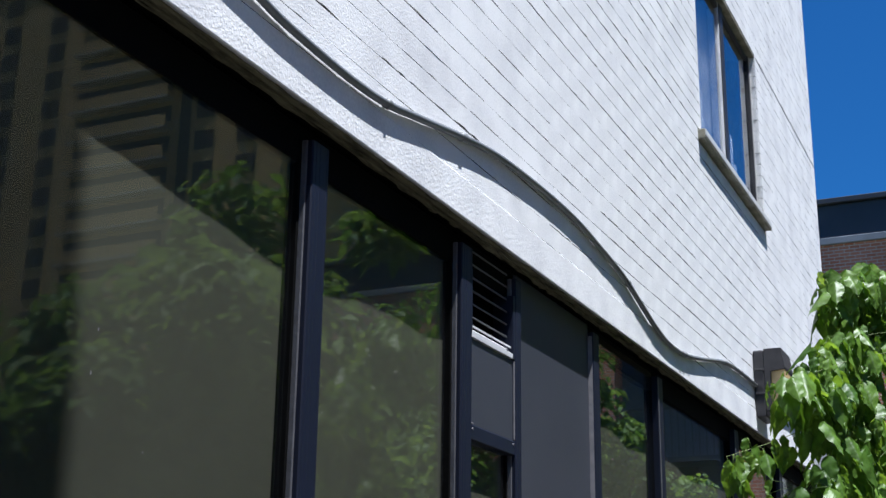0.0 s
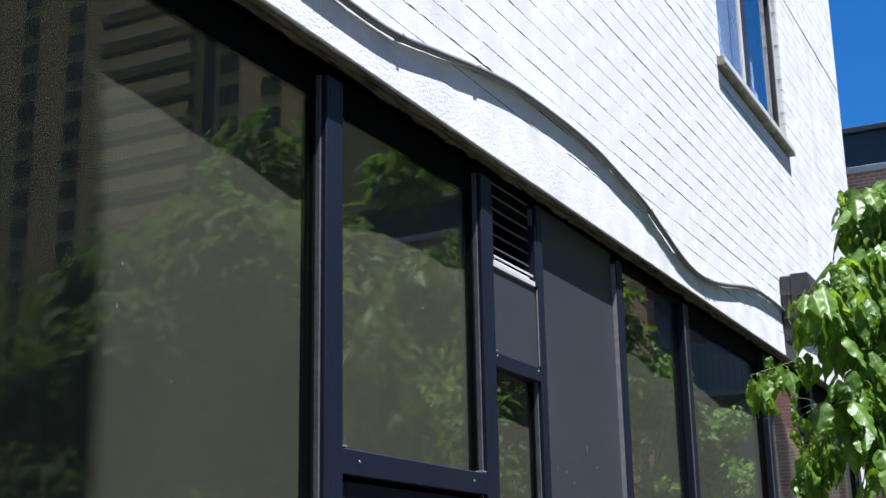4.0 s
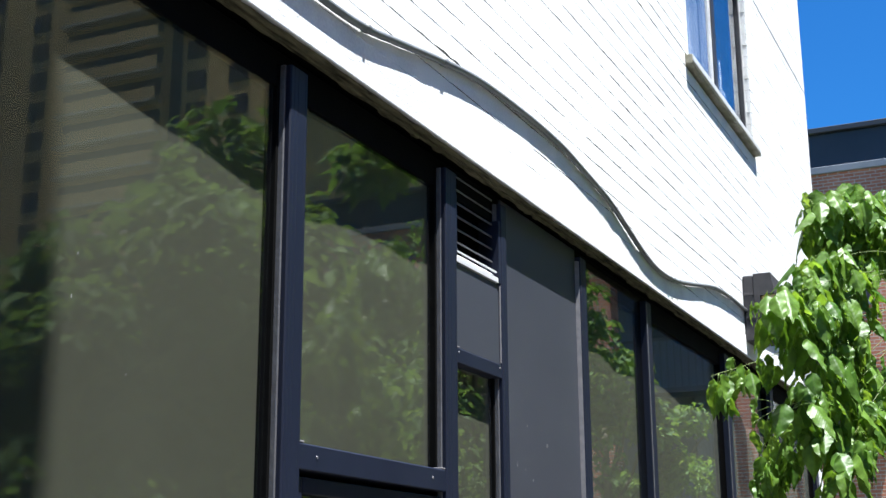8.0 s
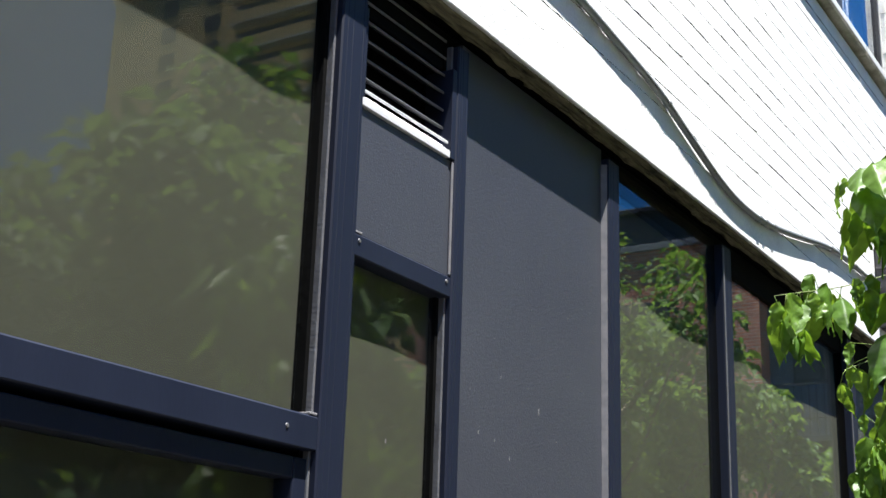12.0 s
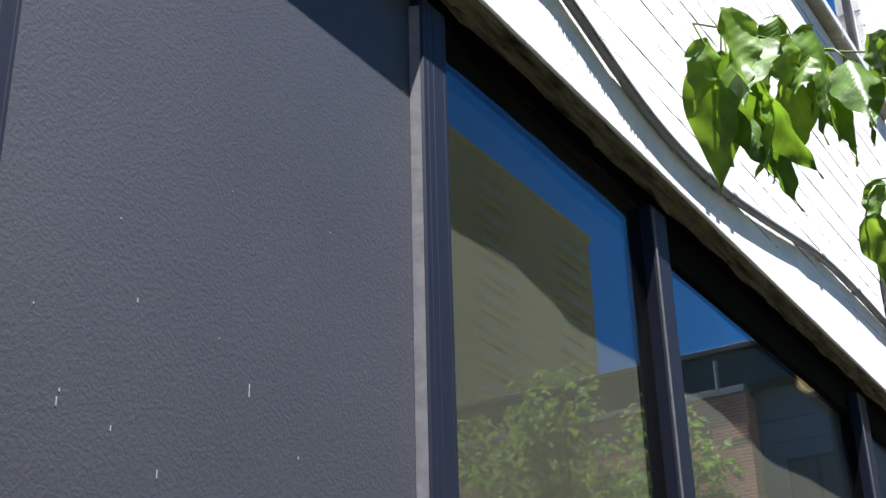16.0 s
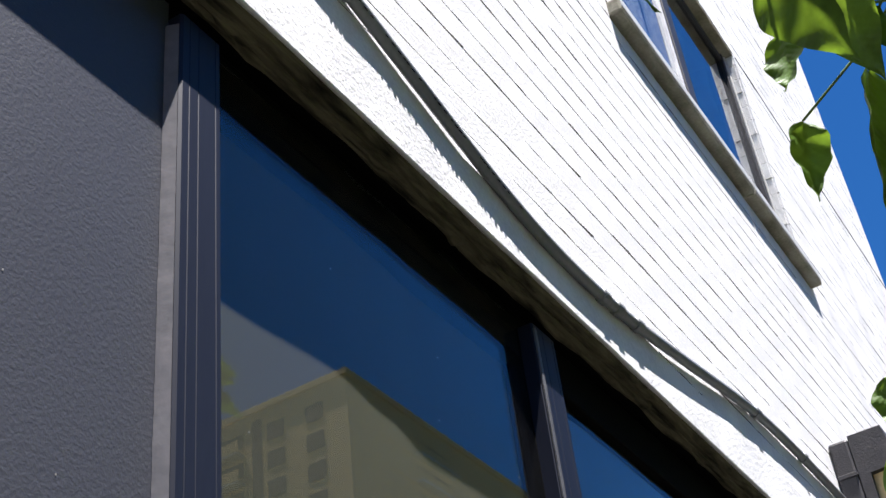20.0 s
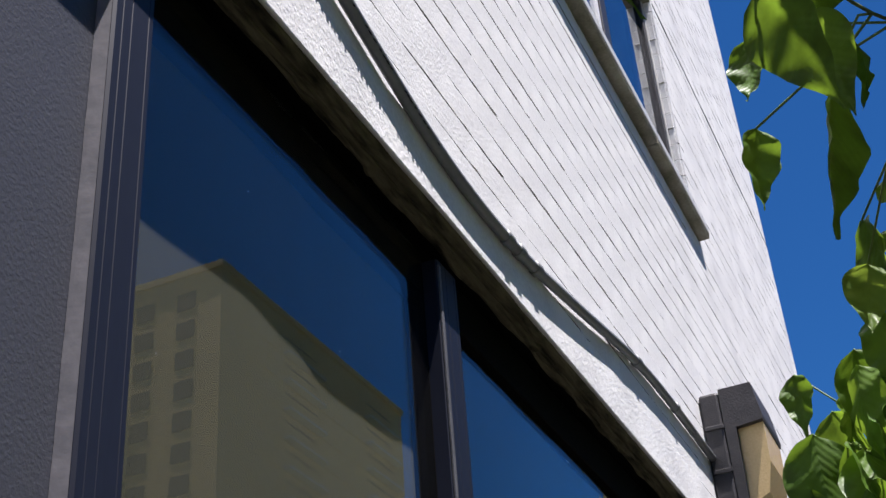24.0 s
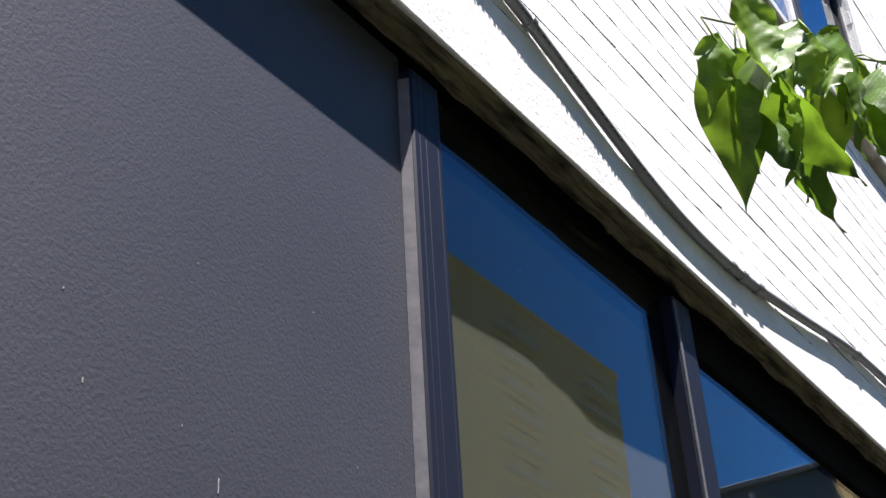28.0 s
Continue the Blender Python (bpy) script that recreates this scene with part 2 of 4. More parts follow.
M_YOUNGLEAF = leaf_material("young_leaf_green", (0.1, 0.19, 0.025), (0.15, 0.24, 0.04), True)
M_FARLEAF = leaf_material("tree_foliage", (0.06, 0.13, 0.025), (0.15, 0.25, 0.05))
M_FARLEAF.node_tree.nodes["Principled BSDF"].inputs["Roughness"].default_value = 0.65
M_TAN = material("tan_tower_brick", (0.6, 0.43, 0.2), (0.66, 0.48, 0.24), 0.2, 0.9, 0, 0.2, 3.0)
M_SLAB = material("pale_balcony_concrete", (0.5, 0.48, 0.43), (0.6, 0.57, 0.52), 0.5, 0.85)
M_DARKPANE = material("dark_far_glazing", (0.075, 0.072, 0.07), (0.11, 0.105, 0.1), 0.5, 0.4, spec=0.25)
M_REDBRICK = brick_material("red_brown_brick", (0.46, 0.16, 0.09), (0.54, 0.215, 0.13), (0.54, 0.45, 0.38))
M_PARAPET = material("charcoal_metal_parapet", (0.03, 0.035, 0.045), (0.045, 0.05, 0.06), 1.0, 0.5, 0.2)
M_COPING = material("grey_blue_coping", (0.17, 0.19, 0.22), (0.23, 0.25, 0.28), 2.0, 0.8)
M_SIDING = material("blue_grey_siding", (0.1, 0.115, 0.14), (0.14, 0.155, 0.185), 1.2, 0.55, 0, 0.1, 40.0)
M_WHITEBOX = material("off_white_enamel", (0.6, 0.6, 0.58), (0.72, 0.72, 0.7), 8.0, 0.4)
M_FLECK = material("white_fleck", (0.22, 0.22, 0.22), (0.34, 0.34, 0.34), 50.0, 0.8)


# ---- building helpers ----
def smooth_angle(me, on):
    if on:
        for p in me.polygons:
            p.use_smooth = True


def link_mesh(name, bm, mat, parent=None, label="", smooth=False):
    me = bpy.data.meshes.new(name)
    bm.to_mesh(me)
    bm.free()
    smooth_angle(me, smooth)
    me.materials.append(mat)
    ob = new(name, me)
    if parent:
        ob.parent = parent
    if label:
        ob["label"] = label
    return ob


def part(name, bm, mat, parent, label="", smooth=False):
    return link_mesh(name, bm, mat, parent, label, smooth)


def empty(name, at, label, category, group="", kind=""):
    ob = new(name)
    ob.location = at
    return tagged(ob, label, category, group, kind)


def box(x0, x1, y0, y1, z0, z1, bevel=0.0, bm=None):
    bm = bm or bmesh.new()
    r = bmesh.ops.create_cube(bm, size=1.0)
    bmesh.ops.scale(bm, vec=(x1 - x0, y1 - y0, z1 - z0), verts=r["verts"])
    bmesh.ops.translate(bm, vec=((x0 + x1) / 2, (y0 + y1) / 2, (z0 + z1) / 2), verts=r["verts"])
    if bevel:
        edges = list({e for v in r["verts"] for e in v.link_edges})
        bmesh.ops.bevel(bm, geom=edges, offset=bevel, segments=2, profile=0.5, affect="EDGES")
    return bm


def extrude_profile(pts, z0, z1, axis="z"):
    """A closed outline, given as pairs, drawn out along one axis."""
    bm = bmesh.new()
    place = {"z": lambda a, b, c: (a, b, c), "x": lambda a, b, c: (c, a, b)}[axis]
    lo = [bm.verts.new(place(a, b, z0)) for a, b in pts]
    hi = [bm.verts.new(place(a, b, z1)) for a, b in pts]
    n = len(pts)
    for i in range(n):
        bm.faces.new((lo[i], lo[(i + 1) % n], hi[(i + 1) % n], hi[i]))
    bm.faces.new(lo[::-1])
    bm.faces.new(hi)
    bmesh.ops.recalc_face_normals(bm, faces=bm.faces)
    return bm


def tube(points, radius, sides=10, ends=True, taper=None):
    """A round bar along a line of points."""
    bm = bmesh.new()
    pts = [Vector(p) for p in points]
    rings = []
    side = None
    for i, p in enumerate(pts):
        d = (pts[min(i + 1, len(pts) - 1)] - pts[max(i - 1, 0)]).normalized()
        if side is None:
            side = d.orthogonal().normalized()
        side = (side - d * side.dot(d)).normalized()
        up = d.cross(side)
        r = radius * (1 + (taper - 1) * i / (len(pts) - 1)) if taper else radius
        rings.append([bm.verts.new(p + r * (math.cos(a) * side + math.sin(a) * up)) for a in (2 * math.pi * k / sides for k in range(sides))])
    for a, b in zip(rings, rings[1:]):
        for k in range(sides):
            bm.faces.new((a[k], a[(k + 1) % sides], b[(k + 1) % sides], b[k]))
    if ends:
        bm.faces.new(rings[0][::-1])
        bm.faces.new(rings[-1])
    bmesh.ops.recalc_face_normals(bm, faces=bm.faces)
    return bm


def spline(points, steps=8):
    """A smooth line through the points."""
    p = [Vector(v) for v in points]
    p = [2 * p[0] - p[1], *p, 2 * p[-1] - p[-2]]
    out = []
    for a, b, c, d in zip(p, p[1:], p[2:], p[3:]):
        for k in range(steps):
            t = k / steps
            out.append(0.5 * (2 * b + (c - a) * t + (2 * a - 5 * b + 4 * c - d) * t * t + (3 * b - a - 3 * c + d) * t ** 3))
    return out + [p[-2]]


# ---- the white brick building: plan ----
LINTEL = 2.77          # underside of the brickwork
COURSE = 0.0677
BRICK0 = 2.886         # first full course
X0, X1 = -3.0, 9.40    # ends of the front
TOP = 9.2
WIN = (6.05, 7.45, 4.03, 5.045)  # upper window opening
GLASS_Y = 0.072
FRONT_Y = 0.036

front = empty("wall_front", (0, 0, 0), "white-painted brick facade above a dark storefront", "wall", kind="structure")


def wall_block(x0, x1, z0, z1):
    part("masonry", box(x0, x1, 0.005, 0.32, z0, z1), M_JOINT, front)


wall_block(X0, WIN[0], BRICK0, TOP)
wall_block(WIN[1], X1, BRICK0, TOP)
wall_block(WIN[0], WIN[1], BRICK0, WIN[2] - 0.055)
wall_block(WIN[0], WIN[1], WIN[3], TOP)
part("lintel_band", box(X0, X1, -0.003, 0.029, LINTEL + 0.004, BRICK0 - 0.0015, 0.003), M_PAINT, front, "smooth white-painted lintel band")
wall_end = link_mesh("wall_end", box(X1 - 0.3, X1 - 0.002, 0.322, 12.0, 0.0, TOP), M_PAINT)
tagged(wall_end, "white-painted side wall round the corner", "wall", kind="structure")
wall_left = link_mesh("wall_left", box(X0 - 0.3, X0 - 0.002, 0.0, 12.0, 0.0, TOP), M_PAINT)
tagged(wall_left, "white-painted far side wall", "wall", kind="structure")
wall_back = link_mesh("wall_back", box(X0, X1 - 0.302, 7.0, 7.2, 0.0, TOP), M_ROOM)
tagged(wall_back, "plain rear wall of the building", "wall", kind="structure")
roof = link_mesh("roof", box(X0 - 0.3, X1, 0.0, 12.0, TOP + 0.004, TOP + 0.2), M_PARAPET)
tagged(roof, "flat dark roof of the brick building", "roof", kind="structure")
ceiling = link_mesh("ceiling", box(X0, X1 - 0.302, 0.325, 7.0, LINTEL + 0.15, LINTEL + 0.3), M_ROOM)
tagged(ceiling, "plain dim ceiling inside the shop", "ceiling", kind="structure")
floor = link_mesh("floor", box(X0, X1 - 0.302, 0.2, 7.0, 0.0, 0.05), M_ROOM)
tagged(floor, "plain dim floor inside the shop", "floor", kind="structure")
# unseen block added overhead, which shades the first pane
bay = link_mesh("wall_shade_block", box(X0, 1.474, -1.9, -0.01, 6.6, TOP), M_PAINT)
tagged(bay, "unseen white block added overhead to shade the first pane", "wall", kind="structure")

# rusted steel and crumbling mortar under the lintel
def rough_strip(y0, y1, z0, seed, nx=620, ny=5, amp=0.006):
    bm = bmesh.new()
    rows = []
    for j in range(ny + 1):
        row = []
        for i in range(nx + 1):
            x, v = X0 + (X1 - 0.05 - X0) * i / nx, j / ny
            y = y0 + (y1 - y0) * v
            z = z0 + amp * noise.fractal((x * 9, y * 60, seed), 1.0, 2.0, 4) - 0.004 * math.sin(v * math.pi)
            y += 0.006 * noise.noise((x * 5, seed, v * 2)) * (1 if j == ny else 0.3)
            row.append(bm.verts.new((x, y, z)))
        rows.append(row)
    for a, b in zip(rows, rows[1:]):
        for i in range(nx):
            bm.faces.new((a[i], b[i], b[i + 1], a[i + 1]))
    return bm


part("lintel_edge", rough_strip(0.0, 0.023, LINTEL - 0.001, 7.7, 900, 6, 0.0035), M_RUST, front, "rusted steel edge under the lintel")
part("lintel_mortar", rough_strip(0.022, 0.046, LINTEL + 0.002, 3.1, 900, 7, 0.011), M_RUST, front, "crumbling brown mortar under the lintel", True)
part("lintel_ridge", box(X0, X1 - 0.03, 0.0225, 0.0265, LINTEL - 0.007, LINTEL + 0.003, 0.0012), M_RUST, front)
lrng = random.Random(21)
for k in range(26):
    x, y = lrng.uniform(1.5, 9.0) if k > 5 else 4.6 + 0.27 * k, lrng.uniform(0.024, 0.042)
    bm = bmesh.new()
    bmesh.ops.create_icosphere(bm, subdivisions=2, radius=1.0)
    size = (lrng.uniform(0.012, 0.035), lrng.uniform(0.005, 0.011), lrng.uniform(0.004, 0.009))
    for v in bm.verts:
        f = 1 + 0.5 * noise.noise(v.co * 1.7 + Vector((k * 3.1, 0, 0)))
        v.co = Vector((x + v.co.x * size[0] * f, y + v.co.y * size[1] * f, LINTEL + v.co.z * size[2] * f))
    part("mortar_lump", bm, M_RUST, front, "crumbled brown mortar lump", True)
for k, (y, r) in enumerate(((0.006, 0.0022), (0.0145, 0.0018), (0.031, 0.003), (0.039, 0.0024))):
    bead = [(X0 + i * 0.02, y + 0.0022 * noise.noise((i * 0.13, k * 7.0, 1.0)), LINTEL - 0.0005 + 0.0026 * noise.noise((i * 0.31, k * 3.0, 5.0))) for i in range(int((X1 - 0.06 - X0) / 0.02))]
    part("mortar_bead", tube(bead, r, 6), M_RUST, front, "ragged brown bead of old mortar")
# soffit is coloured near black to hold the shade under the lintel
part("soffit", box(X0, X1 - 0.05, 0.042, 0.3, LINTEL + 0.02, LINTEL + 0.06), M_GASKET_AND_SHADE, front)

# ---- storefront glazing ----
shop = empty("window_1", (0, 0, 0), "dark navy aluminium storefront with tinted panes", "storefront", kind="structure")


def mullion(x0, x1, z0=0.1, z1=LINTEL - 0.035, bead=True):
    w, f, b = x1 - x0, FRONT_Y, 0.16
    g = 0.0007
    pts = [(x0, b), (x0, f + 0.003), (x0 + 0.003, f), (x0 + 0.2 * w, f), (x0 + 0.2 * w + g, f + g), (x0 + 0.2 * w + 2 * g, f),
           (x0 + 0.42 * w, f), (x0 + 0.42 * w + g, f + g), (x0 + 0.42 * w + 2 * g, f),
           (x1 - 0.14 * w - 2 * g, f), (x1 - 0.14 * w - g, f + g), (x1 - 0.14 * w, f), (x1 - 0.003, f), (x1, f + 0.003), (x1, b)]
    part("mullion", extrude_profile(pts, z0, z1), M_FRAME, shop)
    if x0 > 4.55:
        part("gasket", box(x0 - 0.0025, x0 - 0.0005, GLASS_Y - 0.012, 0.12, z0, z1), M_GASKET_AND_SHADE, shop)
        part("glazing_bead", box(x0 + 0.001, x0 + 0.009, f - 0.0025, f + 0.001, z0 + 0.01, z1 - 0.01, 0.0008), M_BEAD, shop, "pale worn glazing bead")
        part("gasket", box(x1 + 0.0005, x1 + 0.008, GLASS_Y - (0.022 if x0 < 5.0 else 0.01), 0.12, z0, z1), M_GASKET_AND_SHADE, shop)
    if bead:
        part("glazing_bead", box(x0 - 0.006, x0 - 0.0005, f + 0.012, 0.12, z0, z1, 0.002), M_BEAD, shop, "pale worn glazing bead")
        part("gasket", box(x0 - 0.016, x0 - 0.0065, GLASS_Y - 0.012, 0.12, z0, z1), M_GASKET_AND_SHADE, shop)
        part("gasket", box(x1 + 0.0005, x1 + 0.008, GLASS_Y - 0.01, 0.12, z0, z1), M_GASKET_AND_SHADE, shop)


MULLIONS = [(-2.0, -1.93), (-0.55, -0.48), (0.83, 0.90), (2.658, 2.728), (3.436, 3.507), (3.815, 3.857), (4.508, 4.572), (5.278, 5.35), (6.57, 6.652), (7.61, 7.69), (8.9, 8.98)]
for i, (a, b) in enumerate(MULLIONS):
    mullion(a, b, bead=i < 6)
HEAD_Z = LINTEL - 0.088
# head rail takes the same near black in place of shade
part("head_rail", box(X0 + 0.3, 9.0, FRONT_Y + 0.026, 0.16, HEAD_Z, LINTEL - 0.004, 0.003), M_GASKET_AND_SHADE, shop, "head channel blackened for the shade under the lintel")
part("sill_rail", box(X0 + 0.3, 9.0, FRONT_Y + 0.006, 0.16, 0.1, 0.2, 0.003), M_FRAME, shop)


def transom(x0, x1, z0, z1):
    f = FRONT_Y + 0.003
    pts = [(f, z0 + 0.002), (f + 0.002, z0), (0.15, z0), (0.15, z1 + 0.004), (GLASS_Y - 0.012, z1 + 0.004), (f + 0.003, z1), (f, z1 - 0.003)]
    part("transom", extrude_profile(pts, x0, x1, "x"), M_FRAME, shop)


transom(2.7285, 3.4355, 1.884, 1.938)
transom(3.5075, 3.8145, 2.222, 2.262)
transom(4.5725, 5.2775, 1.868, 1.922)


def sash(x0, x1, z0, z1):
    """An opening light: a frame inside the main frame."""
    s = 0.034
    for a, b, c, d in ((x0, x0 + s, z0, z1), (x1 - s, x1, z0, z1), (x0 + s + 0.0005, x1 - s - 0.0005, z1 - s, z1), (x0 + s + 0.0005, x1 - s - 0.0005, z0, z0 + s)):
        part("sash_rail", box(a, b, FRONT_Y + 0.016, 0.13, c, d, 0.003), M_FRAME, shop)


sash(2.732, 3.432, 0.3, 1.872)
sash(4.576, 5.264, 0.3, 1.858)


def pane(x0, x1, z0, z1, knots=((0, 0.087), (0.4, 0.089), (0.7, 0.086), (1, 0.088)), gy=GLASS_Y):
    """A pane, and a screen cloth that hangs close behind it, not quite flat: knots give its depth across the width."""
    ob = part("pane", box(-(x1 - x0) / 2, (x1 - x0) / 2, -0.0025, 0.0025, -(z1 - z0) / 2, (z1 - z0) / 2), M_GLASS, shop)
    ob.matrix_basis = pose((x0 + x1) / 2, gy + 0.0025, (z0 + z1) / 2)
    ob.visible_shadow = False
    bm = bmesh.new()
    nx = 48
    sheets = []
    for back in (0.0, 0.003):
        rows = []
        for i in range(nx + 1):
            u = i / nx
            for (ua, ya), (ub, yb) in zip(knots, knots[1:]):
                if ua <= u <= ub:
                    f = (u - ua) / (ub - ua)
                    y = ya + (yb - ya) * f * f * (3 - 2 * f) + back
            x = x0 + (x1 - x0) * u
            rows.append((bm.verts.new((x, y, z0)), bm.verts.new((x, y, z1))))
        sheets.append(rows)
    for rows, turn in zip(sheets, (1, -1)):
        for p, q in zip(rows, rows[1:]):
            bm.faces.new((p[0], q[0], q[1], p[1])[::turn])
    for k in (0, nx):
        edge = [bm.verts.new(v.co) for v in (*sheets[0][k], *sheets[1][k][::-1])]
        bm.faces.new(edge if k == 0 else edge[::-1])
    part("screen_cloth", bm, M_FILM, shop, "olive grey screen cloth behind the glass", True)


GZ = LINTEL - 0.02
for a, b in ((-1.93, -0.55), (-0.48, 0.83)):
    pane(a, b, 0.15, GZ)
pane(0.90, 2.658, 0.15, GZ, ((0, 0.0712), (0.58, 0.0716), (0.66, 0.0745), (0.82, 0.081), (1, 0.089)), 0.065)
pane(2.728, 3.436, 1.93, GZ, ((0, 0.094), (0.1, 0.092), (0.4, 0.0845), (0.62, 0.0838), (0.84, 0.0862), (1, 0.0825)), 0.068)
pane(2.76, 3.40, 0.3, 1.85)
pane(3.507, 3.815, 0.15, 2.23, ((0, 0.0745), (0.5, 0.0738), (1, 0.0755)), 0.064)
pane(4.572, 5.278, 1.915, GZ, ((0, 0.0885), (0.12, 0.0883), (0.36, 0.086), (0.52, 0.0895), (0.66, 0.0945), (0.8, 0.0938), (1, 0.0915)), 0.0605)
pane(4.6, 5.24, 0.3, 1.84)
pane(5.35, 6.57, 0.15, GZ, ((0, 0.093), (0.1, 0.0911), (0.18, 0.0881), (0.26, 0.0886), (0.38, 0.0925), (0.51, 0.0967), (0.75, 0.092), (1, 0.09)))
pane(6.652, 7.61, 0.15, GZ)
pane(7.69, 8.9, 0.15, GZ)
part("jamb", box(8.98, X1 - 0.3, 0.03, 0.3, 0.0, LINTEL, 0.002), M_PAINT, shop)

panel = link_mesh("infill_panel", box(3.8575, 4.5075, 0.054, 0.11, 0.1, LINTEL - 0.01, 0.001), M_PANEL)
tagged(panel, "grey leather-grain metal infill panel between navy mullions", "panel")
bm = bmesh.new()
prev = None
for k in range(181):
    z = 0.2 + k * 0.014
    w = 0.0068 + 0.0009 * noise.noise((k * 0.35, 1.0, 4.0))
    ring = [bm.verts.new(p) for p in ((4.5075 - w * 0.8, 0.0535, z), (4.5075 - w * 0.6, 0.05, z), (4.5078, 0.0395, z), (4.5078, 0.0535, z))]
    if prev:
        for i in range(4):
            bm.faces.new((prev[i], prev[(i + 1) % 4], ring[(i + 1) % 4], ring[i]))
    prev = ring
bmesh.ops.recalc_face_normals(bm, faces=bm.faces)
part("sealant", bm, M_SEAL, panel, "lumpy pale sealant bead")
small_panel = link_mesh("infill_panel", box(3.5075, 3.8145, 0.0435, 0.1, 2.2625, 2.492, 0.001), M_PANEL)
tagged(small_panel, "small grey infill panel under the louvre", "panel")
part("sealant", box(3.807, 3.8142, 0.0385, 0.0432, 2.264, 2.49, 0.002), M_SEAL, small_panel)

vent = empty("louvre_vent", (3.66, 0.05, 2.5), "grey metal louvre vent over a small panel", "vent")


def vpart(name, bm, mat, label=""):
    bmesh.ops.translate(bm, vec=(-3.66, -0.05, -2.5), verts=bm.verts)
    return part(name, bm, mat, vent, label)


vpart("bottom_flange", box(3.508, 3.798, 0.0385, 0.05, 2.494, 2.509, 0.001), M_LOUVRE, "bright bottom flange")
vpart("side_flange", box(3.7985, 3.8135, 0.037, 0.1, 2.494, LINTEL - 0.09, 0.001), M_FRAME)
vpart("side_flange", box(3.508, 3.514, 0.0385, 0.1, 2.5095, LINTEL - 0.09, 0.001), M_FRAME)
# bright strip added for the sunlit edge of the lowest slat
vpart("lit_slat_edge", box(3.515, 3.797, 0.043, 0.047, 2.524, 2.529, 0.0008), M_LOUVRE, "thin bright strip added for the sunlit slat edge")
vpart("backing", box(3.514, 3.803, 0.11, 0.12, 2.5, LINTEL - 0.03), M_GASKET_AND_SHADE)
for k in range(7):
    z = 2.522 + k * 0.037
    pts = [(0.056, z), (0.058, z - 0.003), (0.108, z + 0.03), (0.108, z + 0.034), (0.058, z + 0.003)]
    # lowest slat is pale as sunlit, the others darker grey as shaded
    vpart("slat", extrude_profile(pts, 3.5145, 3.8025, "x"), M_SLAT_SHADE if k else M_LOUVRE)

# ---- upper window ----
win = empty("window_2", (WIN[0], 0, WIN[2]), "upper window with dark frame, pale stone sill and open vent light", "window", kind="structure")


def wpart(name, bm, mat, label=""):
    bmesh.ops.translate(bm, vec=(-WIN[0], 0, -WIN[2]), verts=bm.verts)
    return part(name, bm, mat, win, label)


for a, b in ((WIN[0] - 0.07, 6.87), (6.874, 7.465)):
    wpart("window_sill", box(a, b, -0.034, 0.12, WIN[2] - 0.05, WIN[2] - 0.002, 0.006), M_SILL, "weathered pale stone sill")
    wpart("sill_face", box(a + 0.004, b - 0.004, -0.0362, -0.0335, WIN[2] - 0.034, WIN[2] - 0.005, 0.001), M_WHITEBOX, "chipped white paint on the sill edge")
for a, b, f in ((WIN[0], WIN[0] + 0.04, 0.032), (WIN[1] - 0.04, WIN[1] - 0.018, 0.032), (6.715, 6.785, 0.03)):
    wpart("window_frame", box(a, b, f, 0.11, WIN[2], WIN[3], 0.003), M_DARKFRAME)
wpart("jamb_trim", box(WIN[1] - 0.0175, WIN[1] - 0.0005, 0.028, 0.0875, WIN[2], WIN[3], 0.002), M_WHITEBOX, "pale jamb trim")
wpart("jamb_trim", box(6.70, 6.7145, 0.036, 0.1, WIN[2], WIN[3], 0.002), M_LOUVRE)
for z in (WIN[2], WIN[3] - 0.042):
    wpart("window_frame", box(WIN[0] + 0.0405, 6.6995, 0.036, 0.11, z, z + 0.03, 0.003), M_DARKFRAME)
    wpart("window_frame", box(6.7855, WIN[1] - 0.0405, 0.036, 0.11, z, z + 0.03, 0.003), M_DARKFRAME)
for a, b in ((WIN[0] + 0.03, 6.705), (6.775, WIN[1] - 0.03)):
    g = wpart("pane", box(a, b, 0.046, 0.052, WIN[2] + 0.02, WIN[3] - 0.03), M_MIRRORGLASS)
    g.visible_shadow = False
wpart("window_head", box(WIN[0] + 0.002, WIN[1] - 0.002, 0.001, 0.05, WIN[3] - 0.01, WIN[3] - 0.0005), M_SILL, "stained window head soffit")
bm = bmesh.new()
prev = None
for i in range(60):
    x = 6.46 + 0.2 * i / 59
    y = 0.13 + 0.03 * math.sin(i * 0.9) + 0.01 * math.sin(i * 2.3)
    a, b = bm.verts.new((x, y, WIN[2] - 0.02)), bm.verts.new((x, y, WIN[3]))
    if prev:
        bm.faces.new((prev[0], a, b, prev[1]))
    prev = (a, b)
wpart("curtain", bm, M_CURTAIN, "pale hanging curtain")
# painted brick ends in the reveals
k = 0
z = BRICK0
while z < WIN[3] - 0.02:
    if z + COURSE > WIN[2]:
        lo, hi = max(z + 0.002, WIN[2] + 0.001), min(z + COURSE - 0.001, WIN[3] - 0.011)
        d = 0.0012 * ((k * 5) % 3)
        wpart("reveal_brick", box(WIN[1] - 0.004 - d, WIN[1] + 0.002, 0.0062, 0.0275, lo, hi, 0.0012), M_PAINT)
        wpart("reveal_brick", box(WIN[0] - 0.002, WIN[0] + 0.004 + d, 0.0062, 0.0315, lo, hi, 0.0012), M_PAINT)
        k += 1
    z += COURSE
